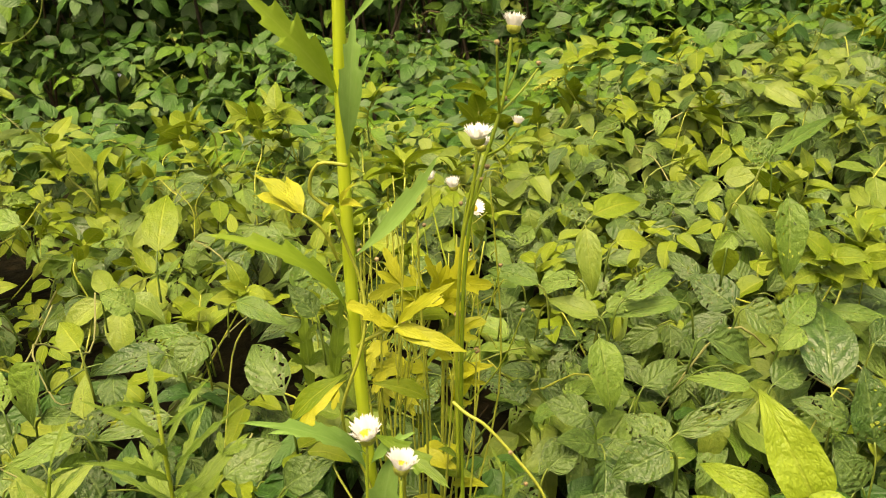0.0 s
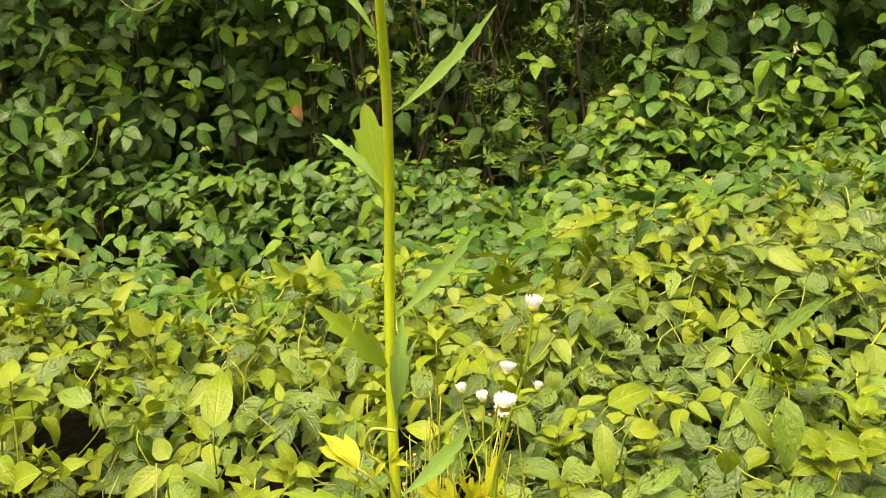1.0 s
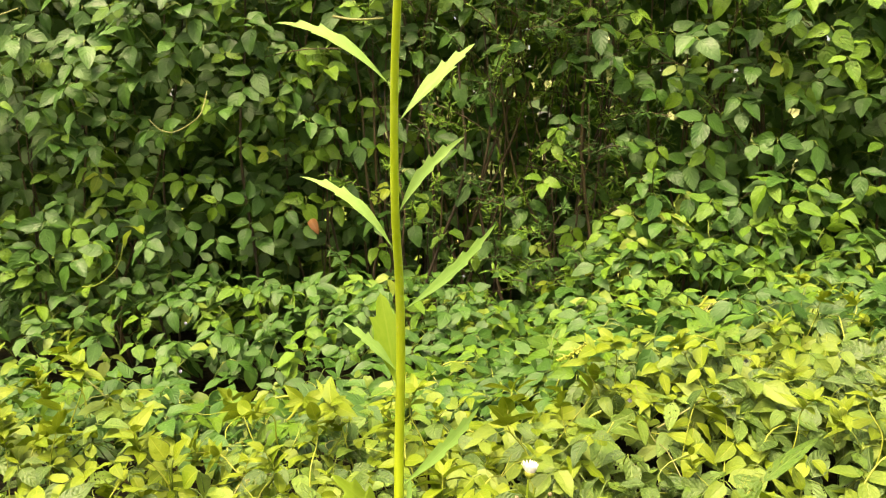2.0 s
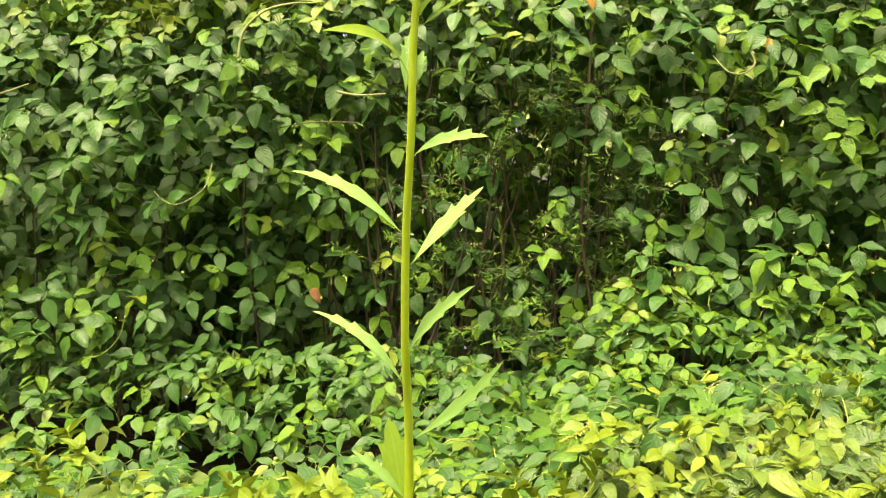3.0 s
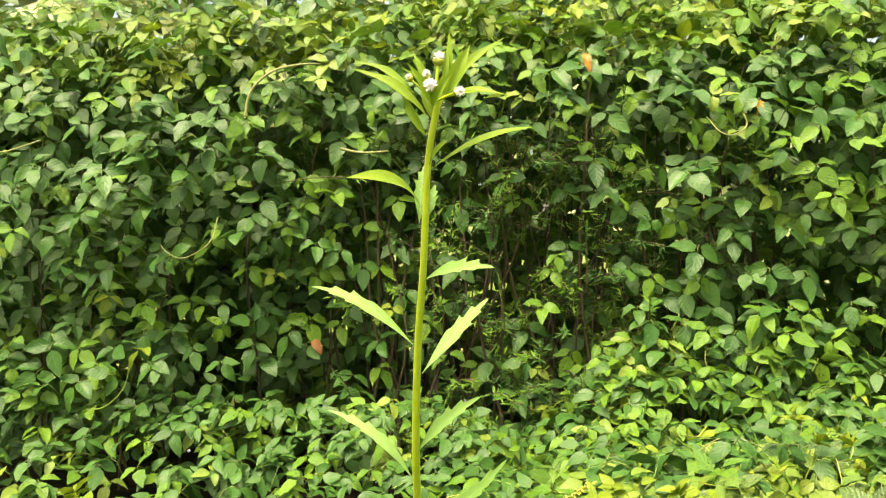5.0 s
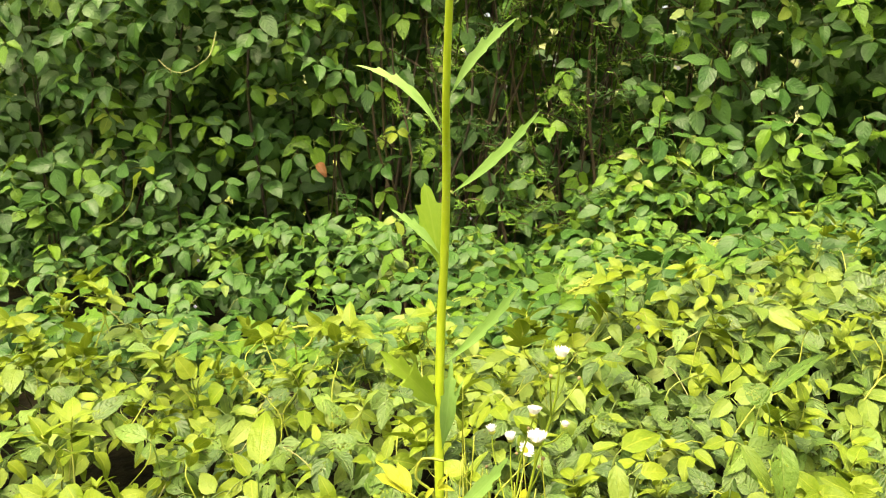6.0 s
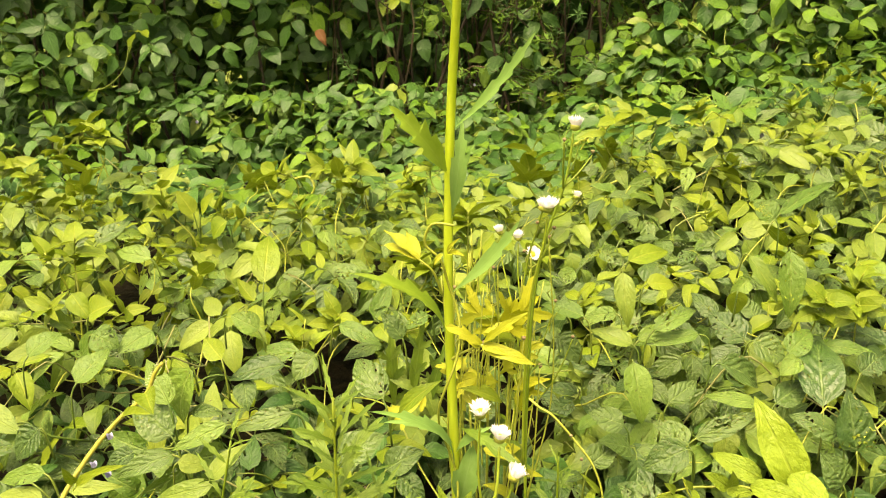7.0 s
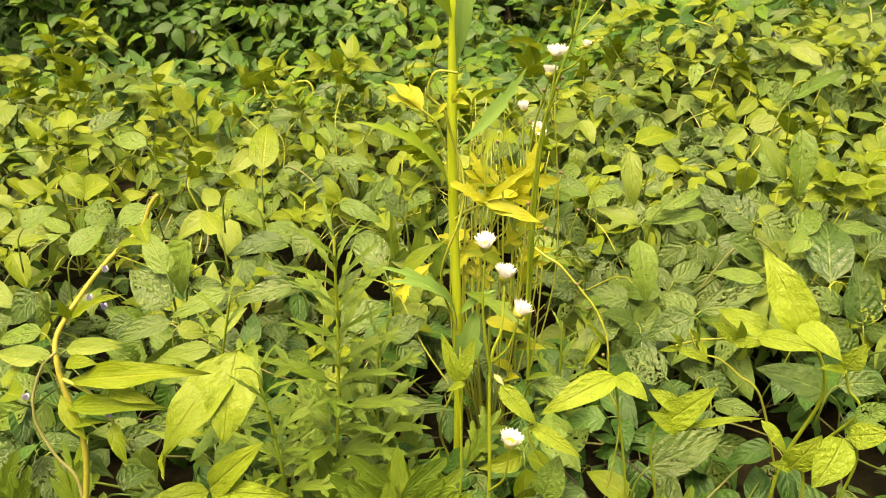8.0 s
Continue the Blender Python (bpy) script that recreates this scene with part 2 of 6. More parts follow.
class Geo:
    """Collects vertices, faces, texture places and material slots for one mesh."""

    def __init__(self):
        self.v, self.f, self.uv, self.slot, self.count = [], [], [], [], 0

    def add(self, verts, faces, uv, slot=0, m=None):
        verts = np.asarray(verts, float)
        if m is not None:
            a = np.array(m)
            verts = verts @ a[:3, :3].T + a[:3, 3]
        self.v.append(verts)
        self.f += [[i + self.count for i in f] for f in faces]
        self.uv.append(np.asarray(uv, float))
        self.slot += [slot] * len(faces)
        self.count += len(verts)
        return self

    def join(self, other, m, slots=None):
        a = np.array(m)
        verts = np.concatenate(other.v) @ a[:3, :3].T + a[:3, 3]
        self.v.append(verts)
        self.f += [[i + self.count for i in f] for f in other.f]
        self.uv.append(np.concatenate(other.uv))
        self.slot += [slots[s] for s in other.slot] if slots else other.slot
        self.count += len(verts)

    def mesh(self, name, *materials):
        me = bpy.data.meshes.new(name)
        me.from_pydata(np.concatenate(self.v).tolist(), [], self.f)
        layer = me.uv_layers.new(name="UVMap")
        corner = np.empty(len(me.loops), dtype=np.int32)
        me.loops.foreach_get("vertex_index", corner)
        layer.data.foreach_set("uv", np.concatenate(self.uv)[corner].astype(np.float32).ravel())
        for material in materials:
            me.materials.append(material)
        me.polygons.foreach_set("material_index", np.array(self.slot, dtype=np.int32))
        me.polygons.foreach_set("use_smooth", np.ones(len(me.polygons), dtype=bool))
        me.update()
        return me


def thing(name, base, label, category, group="", kind=""):
    """An Empty at a thing's base; its parts are built at their places in the world."""
    ob = new(name)
    ob.empty_display_size = 0.05
    ob.location = base
    return tagged(ob, label, category, group, kind)


def part(name, data, parent, label="", m=None, kind=""):
    """One mesh object under a thing (an Empty) or under a part."""
    ob = new(name, data)
    ob.parent = parent
    if parent.type == "EMPTY":
        ob.matrix_parent_inverse = Matrix.Translation(-parent.location)
    if m is not None:
        ob.matrix_basis = m
    return tagged(ob, label, "", "", kind)


def aim(base, tip, up):
    """A pose whose y runs from base to tip, with z near up."""
    base, y = Vector(base), (Vector(tip) - Vector(base)).normalized()
    x = y.cross(Vector(up))
    x = x.normalized() if x.length > 1e-4 else y.orthogonal().normalized()
    z = x.cross(y)
    return Matrix(((x.x, y.x, z.x, base.x), (x.y, y.y, z.y, base.y), (x.z, y.z, z.z, base.z), (0, 0, 0, 1)))


def tube(geo, points, radii, sides=7, slot=0, rings=6, ribs=0.0):
    """A round stem through points (a smooth curve), with a radius at each."""
    p = [Vector(q) for q in points]
    path, size = [], []
    for i in range(len(p) - 1):
        a, b, c, d = p[max(i - 1, 0)], p[i], p[i + 1], p[min(i + 2, len(p) - 1)]
        for k in range(rings):
            t = k / rings
            path.append(0.5 * (2 * b + (c - a) * t + (2 * a - 5 * b + 4 * c - d) * t * t + (3 * b - a - 3 * c + d) * t ** 3))
            size.append(radii[i] + (radii[i + 1] - radii[i]) * t)
    path.append(p[-1])
    size.append(radii[-1])
    verts, uv, side = [], [], Vector((1, 0.2, 0.1))
    for i, q in enumerate(path):
        way = (path[min(i + 1, len(path) - 1)] - path[max(i - 1, 0)]).normalized()
        side = (side - way * side.dot(way)).normalized()
        other = way.cross(side)
        for k in range(sides):
            a = math.tau * k / sides
            verts.append(q + (side * math.cos(a) + other * math.sin(a)) * size[i] * (1 + ribs * (-1) ** k))
            uv.append((k / sides, i / len(path)))
    n = len(path)
    faces = [(i * sides + k, i * sides + (k + 1) % sides, (i + 1) * sides + (k + 1) % sides, (i + 1) * sides + k) for i in range(n - 1) for k in range(sides)]
    faces += [tuple(range(sides))[::-1], tuple((n - 1) * sides + k for k in range(sides))]
    geo.add(verts, faces, uv, slot)
    return geo


def lathe(geo, profile, m, sides=10, slot=0):
    """A turned body: (radius, height) pairs about z, posed by m."""
    verts = [(r * math.cos(math.tau * k / sides), r * math.sin(math.tau * k / sides), h) for r, h in profile for k in range(sides)]
    uv = [(k / sides, i / len(profile)) for i in range(len(profile)) for k in range(sides)]
    faces = [(i * sides + k, i * sides + (k + 1) % sides, (i + 1) * sides + (k + 1) % sides, (i + 1) * sides + k) for i in range(len(profile) - 1) for k in range(sides)]
    faces.append(tuple((len(profile) - 1) * sides + k for k in range(sides)))
    geo.add(verts, faces, uv, slot, m)
    return geo


def blade(geo, length, width, m, kind="ovate", rows=8, fold=0.25, droop=0.15, arch=0.0, ripple=0.0, teeth=0, depth=0.2, tooth_from=0.12, slot=0, r=rng, columns=(-1.0, -0.55, 0.0, 0.55, 1.0)):
    """One leaf blade from the origin along y, its upper side towards z."""
    phase, bend = r.uniform(0, 6.28), r.uniform(-0.06, 0.06)
    if teeth:
        rows = max(rows, teeth * 8)
    verts, uv = [], []
    for i in range(rows + 1):
        t = i / rows
        if kind == "ovate":
            w = t ** 0.5 * (1 - t) ** 0.95 / 0.393 if 0 < t < 1 else 0.0
        elif kind == "lance":
            w = math.sin(math.pi * min(1, t ** 0.85 * 0.985 + 0.012)) ** 1.15
        elif kind == "oblance":
            w = math.sin(math.pi * min(1, t ** 1.25 * 0.985 + 0.012)) ** 1.1
        else:
            w = (0.22 + 0.78 * math.sin(math.pi * min(1, t ** 1.1 * 0.98 + 0.01)) ** 0.8) * (1 - step(t, 0.9, 1.0) * 0.9)
        lean = 0.0
        if teeth:
            saw = (t * teeth) % 1.0
            saw = (saw / 0.75 if saw < 0.75 else (1 - saw) / 0.25) ** 1.4
            cut = depth * step(t, tooth_from, tooth_from + 0.18)
            w *= 1 - cut + cut * saw * 1.15
            lean = cut * saw * 0.5
        w = max(w, 0.015) * width / 2
        for s in columns:
            out = abs(s)
            x0 = s * w
            z0 = fold * out * w - droop * length * t * t + arch * length * 4 * t * (1 - t) + ripple * length * out * math.sin(phase + t * 13 + (1.5 if s > 0 else 0))
            verts.append((x0 + bend * length * t * t, length * t * (1 - 0.3 * droop * t) + lean * out * w * 2, z0))
            uv.append((0.5 + s / 2, t))
    n = len(columns)
    faces = [(i * n + k, i * n + k + 1, (i + 1) * n + k + 1, (i + 1) * n + k) for i in range(rows) for k in range(n - 1)]
    geo.add(verts, faces, uv, slot, m)
    return geo


def leaf_between(base, tip, width, up=(0, -0.5, 1), **more):
    """A blade mesh from base to tip."""
    base, tip = Vector(base), Vector(tip)
    return blade(Geo(), (tip - base).length * 1.03, width, aim(base, tip, up), **more)


def cut_leaf(base, tip, width, up=(0, -0.5, 1), pairs=3, r=rng):
    """A leaf cut into broad pointed side lobes, each lobe notched on both sides."""
    g, base, tip = Geo(), Vector(base), Vector(tip)
    m, long = aim(base, tip, up), (Vector(tip) - Vector(base)).length
    blade(g, long, width * 0.50, m, "oblance", 10, 0.15, 0.08, 0.05, 0.01, teeth=4, depth=0.4, tooth_from=0.5, r=r)
    for k in range(pairs):
        t = 0.16 + 0.46 * k / max(1, pairs - 1)
        reach = width * (0.62 + 0.25 * math.sin(math.pi * (0.25 + 0.6 * k / pairs))) * r.uniform(0.9, 1.1)
        for s in (-1, 1):
            node = m @ pose(0, long * (t + r.uniform(-0.03, 0.03)), 0.05 * long * 4 * t * (1 - t) - 0.0003 * (k + 1), 0, 0, -s * r.uniform(34, 48)) @ pose(0, 0, 0, r.uniform(-8, 14), 0, 0)
            blade(g, reach, reach * 0.40, node, "oblance", 8, 0.15, 0.12, teeth=3, depth=0.40, tooth_from=0.35, r=r)
    return g


def trifoliate(r, wide=0.0, rows=7, columns=(-1.0, -0.55, 0.0, 0.55, 1.0), sides=4):
    """A leaf of three leaflets, one unit long, about the node at the origin: slot 0 leaflets, slot 1 stalk."""
    g = Geo()
    for turn, size, reach in ((r.uniform(-10, 10), 1.0, 0.26), (r.uniform(58, 92), r.uniform(0.78, 0.95), 0.06), (-r.uniform(58, 92), r.uniform(0.78, 0.95), 0.06)):
        m = pose(0, 0, 0, 0, 0, turn) @ pose(0, reach, 0, r.uniform(-30, 16), r.uniform(-24, 24), 0)
        blade(g, size, size * r.uniform(0.44 + wide, 0.57 + wide), m, "ovate", rows, r.uniform(0.0, 0.5), r.uniform(-0.02, 0.40), r.uniform(-0.03, 0.06), r.uniform(0.012, 0.040), slot=0, r=r, columns=columns)
    tube(g, [(0, 0.27, 0), (0, 0, 0), (r.uniform(-0.1, 0.1), -0.22, -0.35), (r.uniform(-0.2, 0.2), -0.35, -1.0)], [0.013, 0.017, 0.019, 0.021], sides, 1, 2 if sides > 3 else 1)
    return g


TRIPLES = [trifoliate(random.Random(300 + k), 0.0 if k < 14 else 0.05) for k in range(28)]  # the first half narrow, the second broad
COARSE = [trifoliate(random.Random(300 + k), 0.0 if k < 14 else 0.05, 5, (-1.0, 0.0, 1.0), 3) for k in range(28)]  # the same leaves, coarser, for those hidden or far


def narrow(r):
    return r.randrange(14)


def broad(r):
    return 14 + r.randrange(14)


LEAF_KINDS = {"deep": LEAF_DEEP, "mid": LEAF_MID, "young": LEAF_YOUNG, "mat": LEAF_MAT, "old": LEAF_OLD, "pale": LEAF_PALE}
SLOT = {k: i for i, k in enumerate(LEAF_KINDS)}
triple_meshes = {}


def triple_mesh(k, kind):
    if (k, kind) not in triple_meshes:
        triple_meshes[k, kind] = TRIPLES[k].mesh("leaf", LEAF_KINDS[kind], PETIOLE)
    return triple_meshes[k, kind]


def plant_leaves(owner, leaves, chosen, rest_name, rest_label):
    """The first 300 chosen leaves as parts of their own, the others joined into one."""
    rest, made = Geo(), 0
    for m, k, kind, near, coarse in leaves:
        if near and made < chosen:
            part("leaf", triple_mesh(k, kind), owner, m=m)
            made += 1
        else:
            rest.join((COARSE if coarse else TRIPLES)[k], m, {0: SLOT[kind], 1: len(SLOT)})
    part(rest_name, rest.mesh(rest_name, *LEAF_KINDS.values(), PETIOLE), owner, rest_label, kind="stuff")


def leaf_pose(spot, way, normal, size):
    return aim(spot, Vector(spot) + Vector(way), normal) @ Matrix.Scale(size, 4)

# ---- ground and far distance ----
def build_ground():
    g, verts, faces, uv = Geo(), [], [], []
    rings, spokes = [0.0] + [0.12 * 1.24 ** k for k in range(40)], 64
    for i, radius in enumerate(rings):
        for k in range(spokes):
            x, y = radius * math.cos(math.tau * k / spokes), 0.8 + radius * math.sin(math.tau * k / spokes)
            rough = 0.02 * noise.noise((x * 4, y * 4, 0)) * (1 - step(radius, 3, 8))
            verts.append((x, y, SOIL + rough))
            uv.append((x, y))
    for i in range(len(rings) - 1):
        for k in range(spokes):
            a, b = i * spokes + k, i * spokes + (k + 1) % spokes
            faces.append((a, b, b + spokes, a + spokes))
    g.add(verts, faces, uv)
    tagged(new("ground", g.mesh("ground", GROUND_SOIL)), "damp soil blackened to stand for shade, with leaf litter, running into grass", "ground", "", "structure")


def build_far_trees():
    """A pale belt of trees all round, far off: close and tall beyond the hedge, low and distant elsewhere."""
    g, r = Geo(), random.Random(5)
    for k in range(190):
        turn = math.tau * k / 190
        ahead = step(math.cos(turn), 0.62, 0.85)
        reach = 42 - 24 * ahead + r.uniform(-2, 3)
        x, y, tall = reach * math.sin(turn), reach * math.cos(turn), r.uniform(4.0, 6.0) + r.uniform(6.0, 8.0) * ahead
        wide = reach / 18
        for j in range(60 + round(60 * ahead)):
            spot = Vector((x + r.gauss(0, 0.7 * wide), y + r.gauss(0, 0.7), SOIL + r.uniform(0.1, tall)))
            blade(g, r.uniform(0.5, 1.2) * wide, r.uniform(0.4, 0.9) * wide, aim(spot, spot + Vector((r.uniform(-1, 1), r.uniform(-1, 1), r.uniform(-1, 0.4))), (r.uniform(-1, 1), -1, 1)), rows=3, r=r)
    tagged(new("backdrop", g.mesh("backdrop", FAR_FOLIAGE)), "distant belt of trees beyond the hedge, haze painted into its pale colour", "trees", "", "structure")


build_ground()
build_far_trees()


# ---- the hedge, overgrown with vines ----
def hedge_face(x, z):
    """How far back the hedge's leafy face stands."""
    y = 1.58 + 0.25 * math.exp(-(((x + 0.24) / 0.40) ** 2)) * (1 - 0.55 * step(z, 1.0, 1.35))
    y += 0.05 * step(x, 0.1, 0.5) * step(z, 0.7, 0.95)
    y -= max(0.0, 0.74 - z) * 0.75 * step(x, 0.0, 0.35)
    y -= max(0.0, 0.62 - z) * 1.3 * step(-x, 0.35, 0.7)
    y += 1.1 * max(0.0, z - 1.26) ** 1.3
    return y + 0.05 * noise.noise((x * 3.1, z * 3.1, 4.0)) + 0.03 * noise.noise((x * 8, z * 8, 9.0))


def build_hedge():
    r = random.Random(21)
    hedge = thing("hedge", (-0.1, 2.0, SOIL), "dense green hedge overgrown with three-leaved vines", "hedge")
    leaves = []
    spacing = 0.058
    for layer, back in enumerate((0.0, 0.06, 0.20)):
        for i in range(int(4.6 / spacing)):
            for j in range(int(1.28 / spacing)):
                x = -2.4 + (i + r.random()) * spacing
                z = 0.42 + (j + r.random()) * spacing
                thin = math.exp(-(((x - 0.02) / 0.22) ** 2 + ((z - 0.98) / 0.26) ** 2))
                if r.random() < thin * 0.8 or (layer and r.random() < 0.2) or (layer and not -1.5 < x < 1.3):
                    continue
                cave = math.exp(-(((x + 0.35) / 0.28) ** 2 + ((z - 0.60) / 0.14) ** 2))
                foot = step(z, 0.78, 0.66) * step(-x, -0.15, 0.05) * (1 - step(-x, 0.8, 1.1))
                cave = max(cave * 0.4, 0.40 * foot, 0.5 * math.exp(-(((x - 0.0) / 0.30) ** 2 + ((z - 0.84) / 0.15) ** 2)))
                if r.random() < cave:
                    continue
                clump = noise.noise((x * 5.5, z * 6.5, 12.0 + layer)) + 0.5 * noise.noise((x * 13, z * 13, 3.0))
                if clump < -0.22 + 0.12 * (1 - step(z, 0.85, 1.05)) and r.random() < 0.85 * (1 - step(z, 1.2, 1.35)) * (1 - 0.6 * step(x, 0.25, 0.45)):
                    continue
                y = hedge_face(x, z) + back - 0.09 * max(-0.5, clump) + r.uniform(-0.03, 0.03)
                top = step(z, 1.25, 1.5)
                low = step(z, 0.75, 0.55)
                normal = Vector((r.gauss(0, 0.4), -0.88 + 0.35 * top, 0.95 + 0.6 * top + 0.5 * low + r.gauss(0, 0.3)))
                way = Vector((r.gauss(0, 0.7), -0.65, -0.65 + 0.4 * low + r.gauss(0, 0.3)))
                pick, right = r.random(), step(x, 0.0, 0.5)
                young = (0.08 + 0.05 * right + 0.22 * top * (1 - 0.7 * right) + 0.04 * low * right) * 2.4 * step(noise.noise((x * 3.6, z * 5.0, 33.0)), -0.12, 0.38)
                # inmost layer all deep green, to paint the hedge's inner shade
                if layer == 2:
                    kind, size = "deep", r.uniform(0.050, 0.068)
                # paler kinds towards the top: sky sheen put into the leaf colour
                elif layer == 0 and r.random() < 0.4 * top * (1 - 0.7 * right):
                    kind, size = r.choice(("pale", "mat", "old")), r.uniform(0.042, 0.060)
                elif layer == 0 and pick < young:
                    kind, size = r.choice(("young", "pale")), r.uniform(0.028, 0.046)
                elif pick < young + 0.25 + 0.12 * right + 0.15 * low * right + 0.2 * top:
                    kind, size = "mid", r.uniform(0.040, 0.060)
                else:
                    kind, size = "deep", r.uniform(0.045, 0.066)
                near = layer == 0 and -0.95 < x < 0.62 and 0.62 < z < 1.3 and r.random() < 0.62
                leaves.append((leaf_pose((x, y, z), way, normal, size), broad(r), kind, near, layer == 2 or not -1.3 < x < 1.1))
    # the top, running back, in paler kinds for its skylight, and the far side
    for i in range(2200):
        x, y = r.uniform(-2.4, 2.2), r.uniform(1.75, 2.5)
        z = 1.48 + 0.15 * step(y, 1.75, 2.25) * (0.35 + 0.65 * step(x, -1.0, -0.7)) + 0.05 * noise.noise((x * 3, y * 3, 1)) + r.uniform(-0.08, 0.05)
        leaves.append((leaf_pose((x, y, z), (r.gauss(0, 1), r.gauss(-0.4, 0.7), -0.2), (r.gauss(0, 0.4), r.gauss(-0.2, 0.4), 1), r.uniform(0.045, 0.065)), broad(r), r.choice(("young", "pale", "mat", "mid", "mid")), False, not -1.3 < x < 1.1))
    for i in range(5600):
        x, z = r.uniform(-2.4, 2.2), (r.uniform(0.4, 1.5) if i < 4300 else r.uniform(1.2, 1.5))
        if r.random() < 0.8 * math.exp(-(((x - 0.10) / 0.45) ** 2 + ((z - 1.02) / 0.24) ** 2)):
            continue
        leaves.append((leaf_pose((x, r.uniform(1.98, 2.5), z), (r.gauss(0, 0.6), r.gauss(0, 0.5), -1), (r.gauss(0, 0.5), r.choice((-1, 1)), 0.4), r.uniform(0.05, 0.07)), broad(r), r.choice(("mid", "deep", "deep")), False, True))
    # oversized dark leaves at the unseen back, added to block light from behind
    for i in range(1500):
        spot = (r.uniform(-2.4, 2.2), r.uniform(2.5, 2.8), r.uniform(0.4, 1.45))
        if -0.5 < spot[0] < 1.0 and 0.8 < spot[2] < 1.35 and r.random() < 0.7:
            continue
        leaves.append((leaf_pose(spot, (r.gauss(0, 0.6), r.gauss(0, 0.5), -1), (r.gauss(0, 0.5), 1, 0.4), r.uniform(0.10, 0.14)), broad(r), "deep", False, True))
    for i in range(48):
        spot = (0.05 + r.gauss(0, 0.07), r.uniform(2.1, 2.45), r.uniform(0.84, 1.12))
        leaves.append((leaf_pose(spot, (r.gauss(0, 0.6), -0.3, -1), (r.gauss(0, 0.5), -1, 0.4), r.uniform(0.035, 0.055)), broad(r), r.choice(("mid", "deep")), False, True))
    plant_leaves(hedge, leaves, 300, "foliage", "dense three-part green vine leaves")
    # upright woody stems inside
    for k in range(150):
        x, y = r.uniform(-1.6, 1.4) if k < 50 else r.uniform(-0.5, 0.65), r.uniform(1.80, 2.35)
        lean, tall = r.gauss(0, 0.10), r.uniform(0.75, 1.1)
        pts = [(x + lean * q + r.gauss(0, 0.022), y + r.gauss(0, 0.012), SOIL - 0.01 + tall * q) for q in (0, 0.25, 0.5, 0.75, 1)]
        thick = r.uniform(0.0016, 0.0045)
        part("woody_stem", tube(Geo(), pts, [thick, thick * 0.9, thick * 0.8, thick * 0.65, thick * 0.4], 6, 0, 3).mesh("woody_stem", TWIG), hedge)
    return hedge


hedge = build_hedge()


# ---- the low mat of vines in front ----
def mat_top(x, y):
    h = 0.475 + 0.06 * step(y, 0.55, 0.95)
    h += 0.11 * step(x, -0.05, 0.3) * step(y, 0.6, 1.05) * (1 - 0.45 * step(y, 1.2, 1.5))
    h -= 0.09 * step(-x, 0.05, 0.45) * step(y, 1.02, 1.3)
    h -= 0.06 * (1 - step(y, 0.22, 0.48))
    h += 0.17 * step(y, 1.32, 1.64) * step(-x, -0.1, 0.3) + 0.24 * step(y, 1.36, 1.72) * step(x, 0.0, 0.3)
    return h + 0.034 * noise.noise((x * 4.5, y * 4.5, 2.0)) + 0.026 * noise.noise((x * 10, y * 10, 5.0))


def lone_leaf(owner, base, tip, width, kind, r=random.Random(64)):
    """One broad leaflet of the mat, from base to tip, on a short stalk."""
    b, t = Vector(base), Vector(tip)
    g = leaf_between(b, t, width * 1.15, (r.gauss(0, 0.15), -0.75, 0.8), kind="ovate", rows=9, fold=r.uniform(0.05, 0.4), droop=0.0, arch=r.uniform(0.02, 0.12), ripple=r.uniform(0.008, 0.02), r=r)
    tube(g, [b + (t - b) * 0.03, b - (t - b) * 0.15 - Vector((0, 0, 0.006)), b - (t - b) * 0.25 - Vector((0, -0.004, 0.03))], [0.0006, 0.0007, 0.0008], 4, 1, 3)
    part("leaf", g.mesh("leaf", LEAF_KINDS[kind], PETIOLE), owner)


